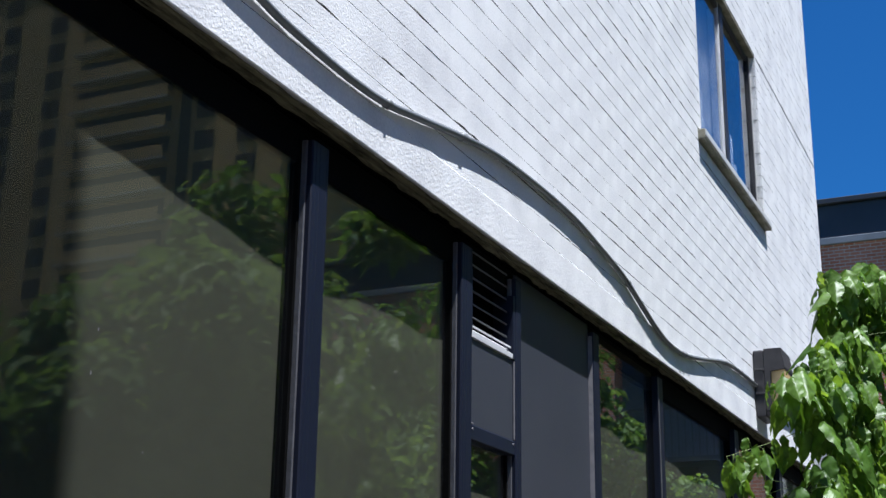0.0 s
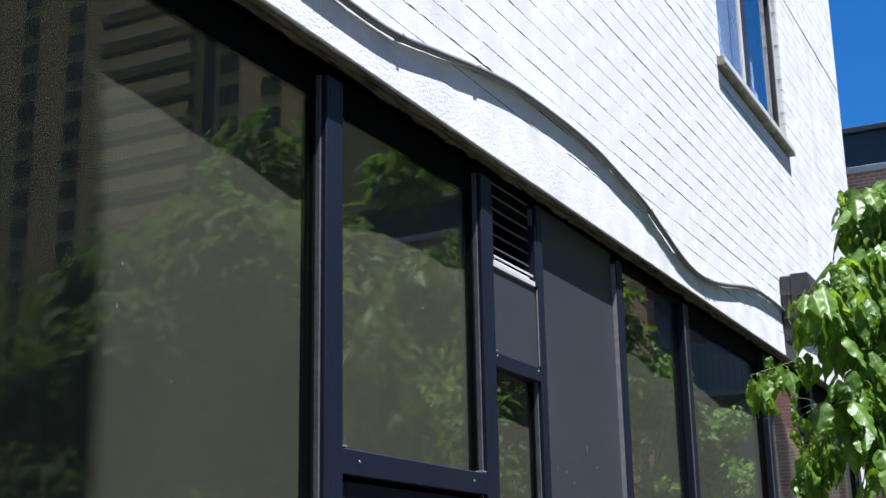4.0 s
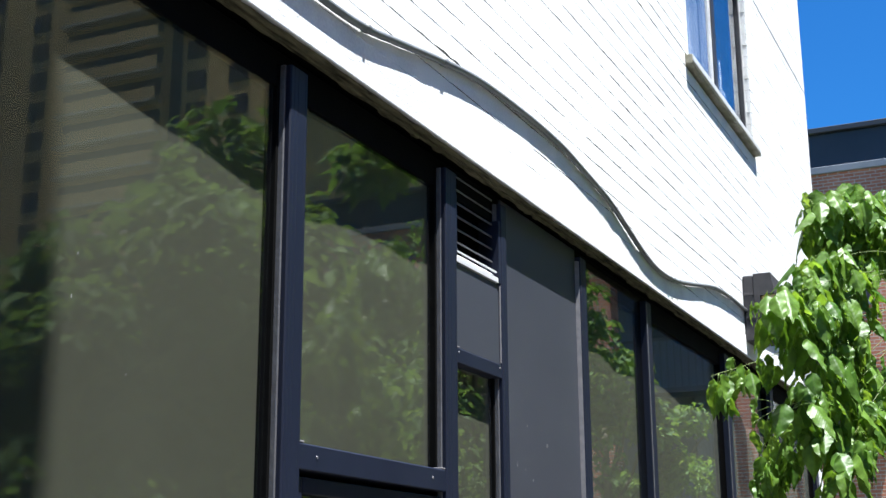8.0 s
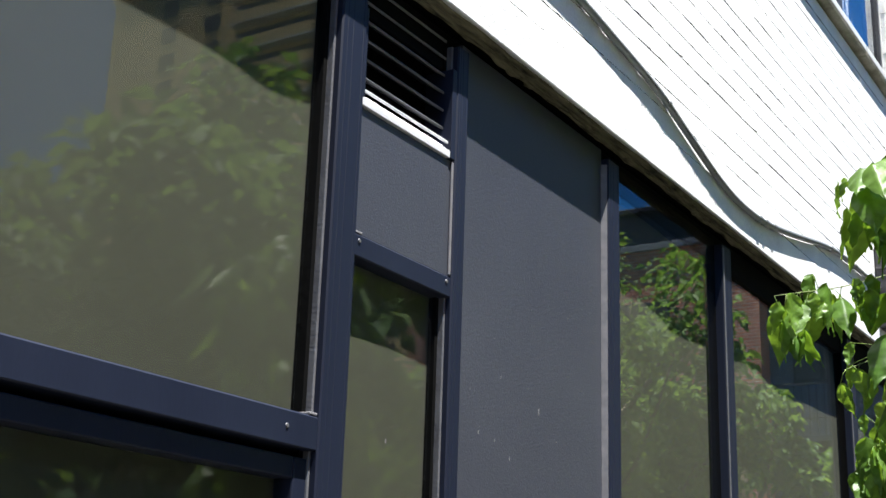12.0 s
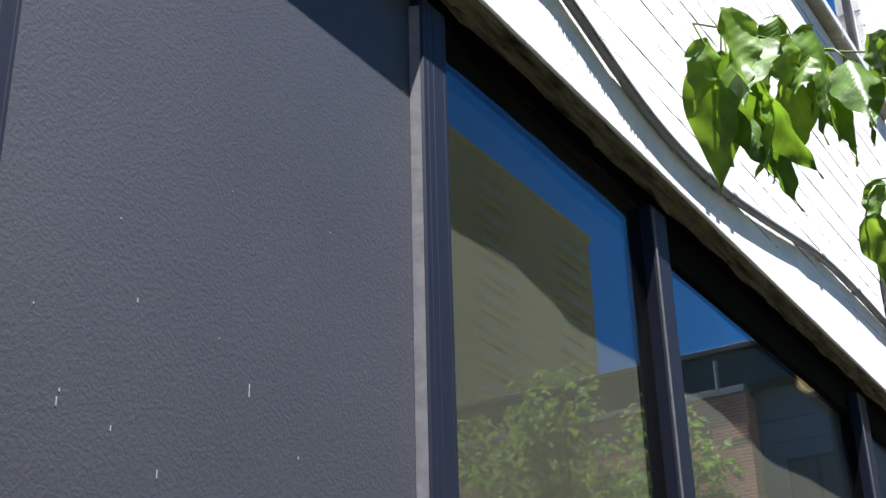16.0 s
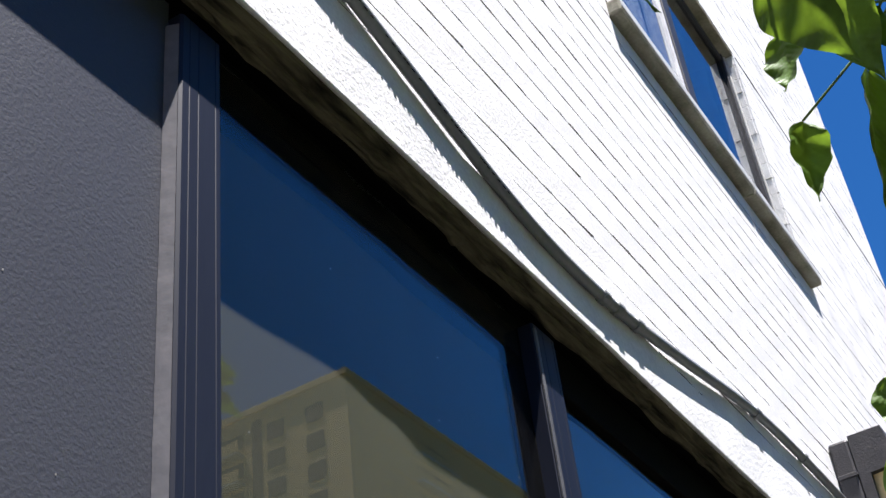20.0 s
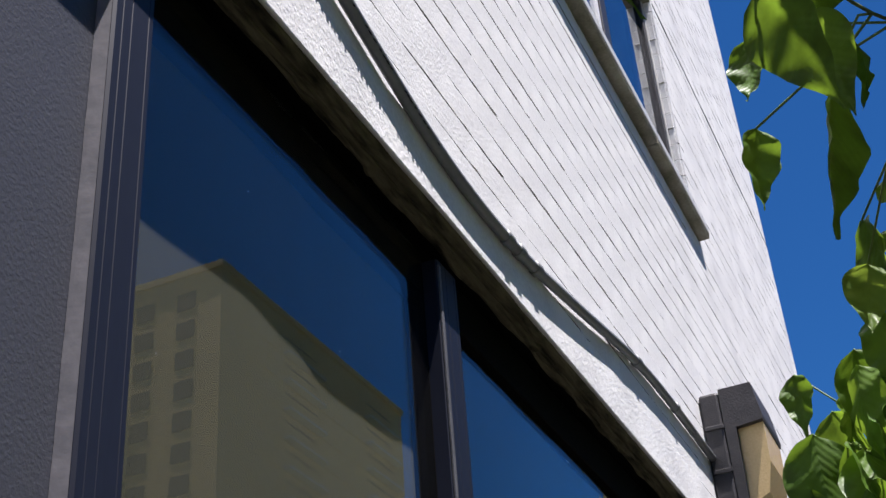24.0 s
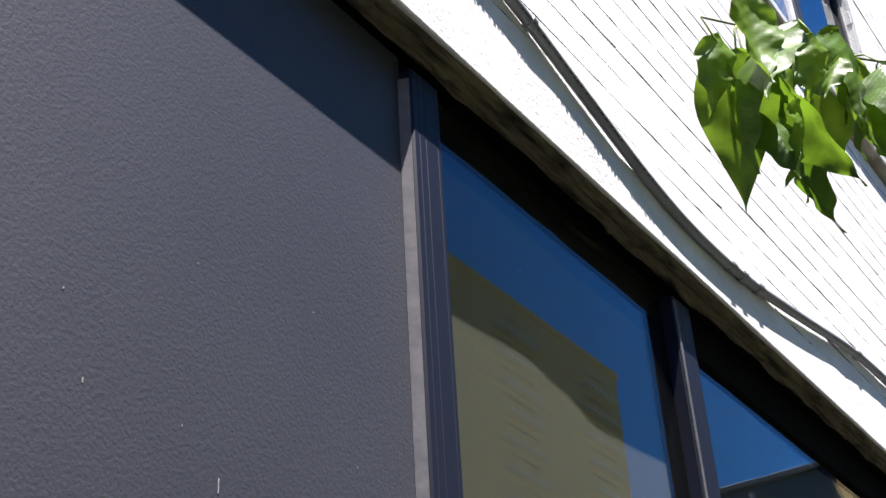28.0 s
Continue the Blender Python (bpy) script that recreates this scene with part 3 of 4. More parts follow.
for k in range(9):
    x, top = 6.2 + 0.06 * k + (0.36 if k > 3 else 0.0), WIN[2] + 0.16 + 0.05 * ((k * 7) % 5)
    wpart("sheer_fold", box(x, x + 0.03 + 0.012 * (k % 3), 0.07, 0.074, WIN[2] + 0.01, top, 0.0015), M_CURTAIN, "sheer white curtain fold")
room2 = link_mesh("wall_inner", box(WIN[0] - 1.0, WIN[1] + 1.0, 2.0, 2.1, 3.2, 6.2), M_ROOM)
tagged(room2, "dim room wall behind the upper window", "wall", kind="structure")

# ---- conduit along the wall ----
CONDUIT = [(1.5, 2.95), (2.0, 2.925), (2.31, 2.899), (2.45, 2.884), (2.70, 2.878), (2.89, 2.888), (3.07, 2.92), (3.32, 2.966), (3.56, 3.0), (3.9, 3.018), (4.2, 3.017), (4.41, 2.998), (4.71, 2.963), (4.91, 2.915), (5.13, 2.862), (5.32, 2.842), (5.55, 2.852), (5.82, 2.893), (6.22, 2.962), (6.53, 2.982), (6.92, 2.985)]
pipe = empty("conduit", (0, 0, 0), "grey electrical conduit snaking along the white brick", "conduit")
line = spline([(x, -0.0117 - 0.001 * math.cos((x - 5.6) * 2.0) - 0.0004 * math.sin(x * 9.0), z + 0.0172) for x, z in CONDUIT], 6)
part("pipe", tube(line, 0.0098, 10), M_PIPE, pipe, "", True)


def collar(x, length=0.03, r=0.0122):
    for a, b in zip(line, line[1:]):
        if a.x <= x <= b.x:
            d = (b - a).normalized()
            p = a.lerp(b, (x - a.x) / (b.x - a.x))
            part("coupling", tube([p - d * length / 2, p - d * length * 0.45, p + d * length * 0.45, p + d * length / 2], r, 12), M_PIPE, pipe, "", True)


for x in (3.33, 5.47, 5.525, 5.605, 6.24):
    collar(x, 0.022)
for x in (2.9, 4.77, 6.55):
    collar(x, 0.012, 0.0126)

# ---- wall lamp ----
lamp = empty("wall_lamp", (6.9, 0, 2.9), "dark bronze wall pack lamp with amber lens on white brick", "wall lamp")


def lpart(name, bm, mat, label="", smooth=False):
    bmesh.ops.translate(bm, vec=(-6.9, 0, -2.9), verts=bm.verts)
    return part(name, bm, mat, lamp, label, smooth)


LX0, LX1 = 6.90, 7.13
lpart("back_box", box(LX0, LX1, -0.055, -0.002, 2.845, 3.18, 0.008), M_LAMPBODY)
lpart("bottom_rim", box(LX0 + 0.004, LX1 - 0.004, -0.108, -0.0555, 2.85, 2.8735, 0.004), M_LAMPBODY)
for z in (2.955, 3.075):
    lpart("rib", box(LX0 - 0.004, LX0 + 0.02, -0.056, -0.004, z, z + 0.012, 0.002), M_LAMPBODY)
hood = extrude_profile([(-0.056, 2.875), (-0.056, 3.185), (-0.142, 3.185), (-0.156, 3.09), (-0.154, 3.078), (-0.085, 3.072), (-0.08, 2.875)], LX0 + 0.002, LX1 - 0.002, "x")
lpart("hood", hood, M_LAMPBODY)
lens = extrude_profile([(-0.0805, 2.885), (-0.0855, 3.0715), (-0.152, 3.0775), (-0.15, 2.97), (-0.132, 2.89), (-0.1, 2.875)], LX0 + 0.02, LX1 - 0.012, "x")
lpart("lens", lens, M_LENS, "amber prismatic lens")

# ---- white utility boxes beyond the lamp ----
ubox = empty("utility_box", (8.3, 0, 2.7), "off-white electrical box with a short black cable neck", "electrical box")


def upart(name, bm, mat, label=""):
    bmesh.ops.translate(bm, vec=(-8.3, 0, -2.7), verts=bm.verts)
    return part(name, bm, mat, ubox, label)


upart("upper_box", box(8.46, 8.62, -0.125, -0.008, 3.18, 3.3, 0.006), M_WHITEBOX)
upart("neck", tube([(8.53, -0.06, 3.182), (8.53, -0.06, 3.1)], 0.02, 10), M_GASKET_AND_SHADE)
upart("lower_box", box(8.46, 8.64, -0.125, -0.008, 2.55, 3.1, 0.006), M_WHITEBOX)
tail = empty("conduit", (0, 0, 0), "grey conduit running from the lamp towards a box", "conduit")
part("pipe", tube(spline([(7.12, -0.02, 2.97), (7.46, -0.02, 3.0), (7.75, -0.02, 3.02), (8.05, -0.02, 3.0), (8.4, -0.025, 3.02), (8.53, -0.04, 3.04)], 6), 0.0125, 10), M_PIPE, tail, "", True)

# ---- ground ----
ground = link_mesh("ground", box(-900, 900, -900, 900, -0.5, -0.16), M_GROUND)
tagged(ground, "flat ground reaching the horizon", "ground", kind="structure")
pave = link_mesh("pavement", box(-30, 14, -3.4, 0.2, -0.155, 0.0, 0.01), M_CONCRETE)
tagged(pave, "dark worn asphalt pavement along the storefront", "pavement", kind="structure")
road = link_mesh("road", box(-200, 200, -13.0, -3.404, -0.158, -0.13), M_ASPHALT)
tagged(road, "dark asphalt street beside the pavement", "road", kind="structure")

# ---- brick building across the side street ----
BX = 26.0
brick_house = empty("brick_building", (BX, 0, 0), "red brick apartment building with charcoal parapet and grey siding bay", "building")


def bpart(name, bm, mat, parent=None, label=""):
    if not parent:
        bmesh.ops.translate(bm, vec=(-BX, 0, 0), verts=bm.verts)
    return part(name, bm, mat, parent or brick_house, label)


bpart("brick_wall", box(BX, BX + 12, -4.2, 16.0, -0.16, 9.6), M_REDBRICK)
bpart("brick_wall", box(BX, BX + 12, -14.8, -6.62, -0.16, 9.6), M_REDBRICK)
bpart("siding_wall", box(BX + 0.5, BX + 12, -6.62, -4.2, -0.16, 9.73), M_SIDING, None, "blue grey lapped siding bay")
for k in range(21):
    z = 0.3 + k * 0.44
    ob = bpart("siding_board", extrude_profile([(-0.03, 0), (-0.008, 0.43), (0.02, 0.43), (0.02, 0)], -6.6, -4.22, "x"), M_SIDING)
    me = ob.data
    for v in me.vertices:
        y, x, zz = v.co.x + BX, v.co.y, v.co.z
        v.co = (x + 0.5, y, zz + z)
for a, b in ((-4.2, 16.05), (-14.85, -6.62)):
    bpart("coping", box(BX - 0.06, BX + 0.3, a, b, 9.602, 9.74, 0.01), M_COPING)
bpart("parapet", box(BX + 0.05, BX + 11.9, -14.8, 16.0, 9.742, 10.45, 0.02), M_PARAPET, None, "charcoal metal parapet storey")
bpart("parapet_cap", box(BX - 0.05, BX + 12, -14.9, 16.1, 10.452, 10.56, 0.01), M_PARAPET)
bpart("vent_pipe", tube([(BX - 0.02, -7.12, 9.7), (BX - 0.02, -7.12, 10.3)], 0.05, 8), M_COPING)


def house_window(y0, y1, z0, z1, x=BX, lintel=True):
    w = bpart("window", box(x - 0.03, x + 0.05, y0, y1, z0, z1, 0.01), M_DARKFRAME)
    for k in range(2):
        ya, yb = y0 + (y1 - y0) * k / 2 + 0.05, y0 + (y1 - y0) * (k + 1) / 2 - 0.03
        bpart("pane", box(x - BX - 0.034, x - BX - 0.0305, ya, yb, z0 + 0.06, z1 - 0.06), M_DARKPANE, w)
    if lintel:
        bpart("window_sill", box(x - BX - 0.08, x - BX - 0.001, y0 - 0.1, y1 + 0.1, z0 - 0.09, z0 - 0.001), M_COPING, w)
        for j in range(int((y1 - y0 + 0.2) / 0.075)):
            bpart("soldier_brick", box(x - BX - 0.012, x - BX - 0.001, y0 - 0.1 + j * 0.075, y0 - 0.1 + j * 0.075 + 0.064, z1 + 0.005, z1 + 0.2), M_REDBRICK, w)


for z in (1.4, 4.2, 7.0):
    for y in (-3.4, 1.6, 4.4, 7.2, -9.8, -13.2):
        house_window(y, y + 1.3, z, z + 1.5)
    house_window(-6.15, -5.05, z - 0.3, z + 1.32, BX + 0.47, False)
    for j in range(9):
        bpart("soldier_brick", box(BX - 0.014, BX - 0.001, -7.34 + j * 0.077, -7.34 + j * 0.077 + 0.06, z + 1.75, z + 2.0), M_REDBRICK)
for z in (0.9, 3.7, 6.5):
    rail = bpart("balcony_rail", box(BX - 0.3, BX - 0.26, -6.55, -4.27, z + 0.0, z + 0.05), M_PARAPET)
    bpart("balcony_slab", box(BX - 0.32, BX + 0.5, -6.6, -4.22, z - 1.05, z - 0.95), M_PARAPET)
    for k in range(16):
        y = -6.5 + k * 0.14
        bpart("baluster", box(-0.285, -0.27, y, y + 0.015, z - 0.95, z), M_PARAPET, rail)

# ---- unseen plain buildings added to close the street behind the camera and cut skylight ----
def plain_block(x0, x1, y0, y1, height, label):
    b = empty("skylight_block", ((x0 + x1) / 2, (y0 + y1) / 2, -0.16), label, "building", "buildings across the street")
    cx, cy = (x0 + x1) / 2, (y0 + y1) / 2
    part("brick_wall", box(x0 - cx, x1 - cx, y0 - cy, y1 - cy, 0, height), M_REDBRICK, b)
    part("roof_edge", box(x0 - cx - 0.1, x1 - cx + 0.1, y0 - cy - 0.1, y1 - cy + 0.1, height + 0.002, height + 0.35, 0.03), M_COPING, b)
    for f in range(int(height // 3)):
        for k in range(int((x1 - x0) // 3)):
            x = x0 - cx + 1.0 + 3.0 * k
            part("window", box(x, x + 1.2, y1 - cy - 0.04, y1 - cy + 0.03, 1.0 + 3 * f, 2.5 + 3 * f, 0.01), M_DARKPANE, b)


plain_block(-34.0, -16.0, -27.0, -16.5, 16.0, "unseen plain red brick block added to cut skylight")
plain_block(-15.0, 0.0, -27.0, -16.5, 15.0, "unseen plain red brick row block added to cut skylight")
plain_block(0.4, 11.0, -27.0, -16.5, 17.0, "taller unseen plain red brick block added to cut skylight")

# ---- tan apartment tower ----
TX0, TX1, TY0, TY1, TZ = 90.5, 127.75, -97.0, -56.4, 66.6
tower = empty("apartment_tower", (TX0, TY1, 0), "tall tan brick apartment tower with balcony stacks", "tower block")


def tpart(name, bm, mat, parent=None, label=""):
    bmesh.ops.translate(bm, vec=(-TX0, -TY1, 0), verts=bm.verts)
    return part(name, bm, mat, parent or tower, label)


tpart("tower_wall", box(TX0, TX1, TY0, TY1, -0.2, TZ), M_TAN)
tpart("roof_edge", box(TX0 - 0.25, TX1 + 0.25, TY0 - 0.25, TY1 + 0.25, TZ + 0.004, TZ + 0.7, 0.05), M_TAN)
tpart("roof_cabin", box(TX0 + 9, TX0 + 22, TY0 + 9, TY0 + 20, TZ + 0.7, TZ + 5), M_TAN)
# flat dark strip stands in for a recess and its shade
tpart("recess", box(TX0 - 0.02, TX0 + 0.1, -67.4, -66.2, 3.0, TZ - 0.8), M_DARKPANE, None, "dark strip in place of a shaded vertical recess")


def shared(name, me, at, parent):
    ob = new(name, me)
    ob.parent = parent
    ob.location = at
    return ob


def mesh_of(bm, mat):
    me = bpy.data.meshes.new("piece")
    bm.to_mesh(me)
    bm.free()
    me.materials.append(mat)
    return me


FRAME_W = mesh_of(box(-0.06, 0.04, -1.0, 1.0, 0.0, 1.8, 0.02), M_DARKFRAME)
PANE_W = mesh_of(box(-0.075, -0.0605, -0.9, -0.06, 0.1, 1.7), M_DARKPANE)
LINE_N = mesh_of(box(5.0, 36.0, -0.04, 0.12, 0.0, 0.2), M_TAN)
BAND_N = mesh_of(box(-3.2, 3.2, -0.04, 0.03, 2.05, 2.2), M_DARKPANE)
FRONT_N = mesh_of(box(-3.6, 3.6, -0.03, 0.9, 0.0, 0.3), M_SLAB)
BALC_SLAB = mesh_of(box(-1.1, 0.0, -5.75, 5.75, 0.0, 0.22, 0.02), M_SLAB)
BALC_RAIL = mesh_of(box(-1.08, -1.03, -5.73, 5.73, 0.22, 1.35), M_TAN)
BALC_GLASS = mesh_of(box(-0.05, 0.02, -5.55, 5.55, 1.0, 2.5), M_DARKPANE)
for f in range(21):
    z = 2.45 + f * 3.0
    for y in (-60.1, -64.6, -82.9, -88.8):
        w = shared("window", FRAME_W, (0, y - TY1, z + 0.65), tower)
        shared("pane", PANE_W, (0, 0, 0), w)
        shared("pane", PANE_W, (0, 0.96, 0), w)
    b = shared("balcony", BALC_SLAB, (0, -74.0 - TY1, z), tower)
    shared("balcony_front", BALC_RAIL, (0, 0, 0), b)
    shared("glazing", BALC_GLASS, (0, 0, 0), b)
    shared("floor_line", LINE_N, (0, 0, z), tower)
    for x in (14.5, 31.5):
        shared("glazing", BAND_N, (x, 0, z), tower)
        shared("balcony", FRONT_N, (x, 0, z), tower)


# ---- trees ----
def leaf_cloud(n, centres, radii, size, seed, droop=0.5):
    """Many small bent leaves scattered in clumps, as one mesh."""
    r = np.random.RandomState(seed)
    pick = r.randint(0, len(centres), n)
    c, rad = np.array(centres)[pick], np.array(radii)[pick]
    d = r.normal(size=(n, 3))
    d /= np.linalg.norm(d, axis=1)[:, None]
    at = c + d * rad[:, None] * (0.55 + 0.5 * r.rand(n))[:, None] * np.array([1, 1, 0.75])
    a = r.rand(n) * 2 * np.pi
    out = np.stack([np.cos(a), np.sin(a), -droop + 0.7 * r.normal(size=n) * 0.5], -1)
    out /= np.linalg.norm(out, axis=1)[:, None]
    side = np.cross(out, r.normal(size=(n, 3)) * 0.4 + np.array([0, 0, 1]))
    side /= np.linalg.norm(side, axis=1)[:, None] + 1e-6
    up = np.cross(side, out)
    s = size * (0.6 + 0.7 * r.rand(n))[:, None]
    base, tip = at, at + out * s - np.array([0, 0, 0.15]) * s
    mid = at + out * s * 0.45
    lft, rgt = mid + side * s * 0.27 + up * s * 0.1, mid - side * s * 0.27 + up * s * 0.1
    v = np.stack([base, lft, tip, rgt, mid], 1).reshape(-1, 3)
    k = np.arange(n)[:, None] * 5
    f = np.concatenate([k + np.array([[0, 1, 4]]), k + np.array([[1, 2, 4]]), k + np.array([[2, 3, 4]]), k + np.array([[3, 0, 4]])])
    me = bpy.data.meshes.new("crown")
    me.from_pydata(v.tolist(), [], f.tolist())
    return me


def tree(x, y, height, spread, n, seed, size=0.13, limbs=16, fat=1.0, label="leafy street tree with a full green crown"):
    r = random.Random(seed)
    t = empty("tree", (x, y, -0.16), label, "tree", "street trees")
    trunk = spline([(0, 0, 0), (0.06, 0.03, height * 0.25), (-0.05, 0.08, height * 0.5), (0.05, 0.0, height * 0.8)], 6)
    part("trunk", tube(trunk, height * 0.022, 9, True, 0.35), M_BARK, t, "", True)
    centres, radii = [], []
    for k in range(limbs):
        a, h = k * 2.4 + r.random(), height * (0.38 + 0.55 * ((k * 7) % limbs) / limbs)
        reach = spread * (0.45 + 0.55 * r.random()) * (1.15 - 0.75 * abs(h / height - 0.55))
        tip = Vector((math.cos(a) * reach, math.sin(a) * reach, h + 0.12 * height))
        start = Vector((0.02, 0.03, h * 0.8))
        part("limb", tube(spline([start, start.lerp(tip, 0.5) + Vector((0, 0, -0.05 * height)), tip], 4), height * 0.007, 6, True, 0.3), M_BARK, t, "", True)
        for u in (0.55, 0.8, 1.0):
            centres.append(tuple(start.lerp(tip, u) + Vector((r.uniform(-0.3, 0.3), r.uniform(-0.3, 0.3), r.uniform(-0.2, 0.3)))))
            radii.append(fat * spread * r.uniform(0.16, 0.3))
    me = leaf_cloud(n, centres, radii, size, seed)
    me.materials.append(M_FARLEAF)
    crown = new("crown", me)
    crown.parent = t
    return t


tree(10.6, -5.2, 3.5, 1.8, 9000, 11, 0.14)
tree(15.5, -12.0, 6.2, 2.6, 7000, 23)
tree(21.0, -19.5, 7.0, 3.2, 7000, 29)
tree(20.0, -7.4, 7.2, 1.8, 6000, 31)
tree(15.2, -5.0, 5.7, 1.5, 12000, 41, 0.14, 26, 1.15)
tree(13.8, -5.9, 4.2, 1.35, 14000, 43, 0.15, 24, 1.3)
tree(17.2, -4.0, 4.9, 1.3, 11000, 47, 0.14)

# ---- the branch that hangs beside the wall ----
near = empty("tree", (6.3, -2.2, -0.16), "slender street tree with drooping broad green leaves beside the storefront", "tree")
RNG = random.Random(77)


def near_part(name, bm, mat, smooth=True):
    bmesh.ops.translate(bm, vec=(-6.3, 2.2, 0.16), verts=bm.verts)
    return part(name, bm, mat, near, "", smooth)


def leaf_mesh(length, width, fold, curl, wave, seed):
    """A broad pointed leaf with a folded midrib, sunk side veins and a curled tip; it hangs along -z from its stalk."""
    nu, nv = 22, 10
    verts, faces = [], []
    for i in range(nu + 1):
        u = i / nu
        w = max(0.0006, width * 0.66 * math.sin(math.pi * u ** 0.7) ** 0.85 * (1 - u) ** 0.5) if 0 < u < 1 else 0.0006
        bend = curl * u * u
        for j in range(nv + 1):
            s = j / nv * 2 - 1
            lift = fold * abs(s) * w + wave * 0.006 * math.sin(u * 19 + seed + 2 * s) * abs(s)
            lift -= 0.0028 * abs(math.sin((u * 7.0 - abs(s) * 1.1) * math.pi)) * abs(s) ** 0.5 * (1 - u)
            verts.append((s * w, lift + length * bend, -length * (u - 0.25 * curl * u * u)))
    for i in range(nu):
        for j in range(nv):
            a = i * (nv + 1) + j
            faces.append((a, a + 1, a + nv + 2, a + nv + 1))
    me = bpy.data.meshes.new("leaf")
    me.from_pydata(verts, [], faces)
    for p in me.polygons:
        p.use_smooth = True
    me.materials.append(M_LEAF)
    return me


LEAVES = [leaf_mesh(0.138, 0.064, 0.35, 0.16, 0.5, 0), leaf_mesh(0.122, 0.055, 0.45, 0.28, 0.6, 2), leaf_mesh(0.15, 0.068, 0.5, 0.1, 0.45, 4), leaf_mesh(0.108, 0.047, 0.4, 0.4, 0.65, 5), leaf_mesh(0.092, 0.04, 0.55, 0.25, 0.55, 7)]

YOUNG = [leaf_mesh(0.055, 0.035, 0.3, 0.5, 0.5, 3), leaf_mesh(0.065, 0.04, 0.25, 0.4, 0.5, 6)]
for me in YOUNG:
    me.materials[0] = M_YOUNGLEAF

# leaves of the twigs nearest the wall, each by its centre
HANGING = [
    (4.1, -.493, 2.153), (4.12, -.5, 2.142), (4.16, -.512, 2.172), (4.2, -.515, 2.158), (4.2, -.511, 2.224), (4.24, -.539, 2.225), (4.27, -.534, 2.214), (4.3, -.559, 2.241),
    (4.36, -.553, 2.162), (4.4, -.542, 2.126), (4.2, -.577, 2.048), (4.26, -.595, 2.088), (4.34, -.586, 2.095), (4.32, -.604, 2.113), (4.5, -.596, 2.091), (4.48, -.578, 2.062),
    (4.5, -.572, 2.043), (4.52, -.6, 2.05), (4.56, -.556, 2.039), (4.62, -.53, 2.05), (4.6, -.506, 2.014), (4.62, -.487, 1.98), (4.55, -.532, 1.986), (4.58, -.567, 1.99),
    (4.62, -.482, 1.945), (4.61, -.5, 1.93), (4.56, -.531, 1.911), (4.6, -.559, 1.926), (4.56, -.588, 2.014), (4.6, -.517, 1.959), (4.58, -.577, 1.952), (4.55, -.54, 1.952),
]
# ends of the twigs further out over the pavement
SPRAYS = [
    (4.10, -0.70, 2.12), (4.20, -0.72, 2.05), (4.20, -0.78, 1.95), (4.30, -0.75, 2.29), (4.40, -0.75, 2.48), (4.50, -0.82, 2.10), (4.35, -0.72, 2.42),
    (4.30, -0.72, 2.56), (4.45, -0.74, 2.20), (4.30, -0.80, 2.02), (4.66, -0.70, 2.88), (4.72, -0.72, 2.78), (4.70, -0.70, 2.66), (4.85, -0.78, 2.95),
    (5.0, -1.05, 2.78), (5.1, -1.1, 2.55), (4.9, -0.98, 2.42), (5.2, -1.05, 2.95), (4.04, -0.65, 2.41), (4.14, -0.7, 2.35), (4.67, -0.69, 2.83),
]
HUB = Vector((5.3, -1.25, 2.6))
ROOT = Vector((6.3, -2.2, -0.16))
near_part("trunk", tube(spline([(6.3, -2.2, -0.16), (6.2, -2.1, 1.2), (6.0, -1.9, 2.3), (6.0, -1.95, 4.2)], 6), 0.06, 10, True, 0.4), M_BARK)
near_part("limb", tube(spline([(6.05, -1.98, 1.9), (5.7, -1.6, 2.3), tuple(HUB)], 5), 0.022, 8, True, 0.5), M_BARK)


def hang_leaf(node, at, me, tilt, turn, s):
    """A leaf whose stalk runs from the twig's node to the leaf's base."""
    near_part("leaf_stalk", tube([node, node.lerp(at, 0.5) + Vector((0, 0, 0.006)), at], 0.0008, 4), M_STALK)
    leaf = new("leaf", me)
    leaf.parent = near
    leaf.matrix_basis = pose(*(at - ROOT), 0, 0, turn) @ pose(0, 0, 0, -tilt, RNG.uniform(-14, 14), 0) @ Matrix.Diagonal((s, s, s, 1))


# three slender twigs reach towards the wall; every hanging leaf grows from the nearest one
REACH = [spline([tuple(HUB.lerp(Vector(e[0]), 0.1)), *e[1:], e[0]], 8) for e in (
    ((4.08, -0.49, 2.23), (4.7, -0.9, 2.5), (4.36, -0.6, 2.32)),
    ((4.2, -0.58, 2.11), (4.8, -0.92, 2.4), (4.42, -0.66, 2.2)),
    ((4.64, -0.5, 2.0), (5.0, -1.0, 2.4), (4.67, -0.64, 2.1)))]
for stem in REACH:
    near_part("twig", tube(stem, 0.0017, 6, True, 0.5), M_TWIG)
for k, c in enumerate(HANGING):
    close = 8 <= k <= 13
    for twin in range(1 if close else 2 if k < 14 else 3):
        me = YOUNG[k % 2] if k in (14, 15, 19) else LEAVES[(k + 2 * twin) % 5]
        base = Vector(c) + Vector((RNG.uniform(-0.01, 0.01), RNG.uniform(-0.01, 0.01), 0.036))
        if twin:
            base += Vector((RNG.uniform(0.0, 0.05), RNG.uniform(-0.035, 0.005), RNG.uniform(-0.01, 0.065)))
        node = min((p for stem in REACH for p in stem), key=lambda p: (p - base).length)
        hang_leaf(node, base, me, RNG.uniform(2, 30), RNG.uniform(-80, 80) + (180 if k % 3 == 0 else 0), RNG.uniform(0.46, 0.64) if close else RNG.uniform(0.56, 0.8))
bunch_v, bunch_f = [], []


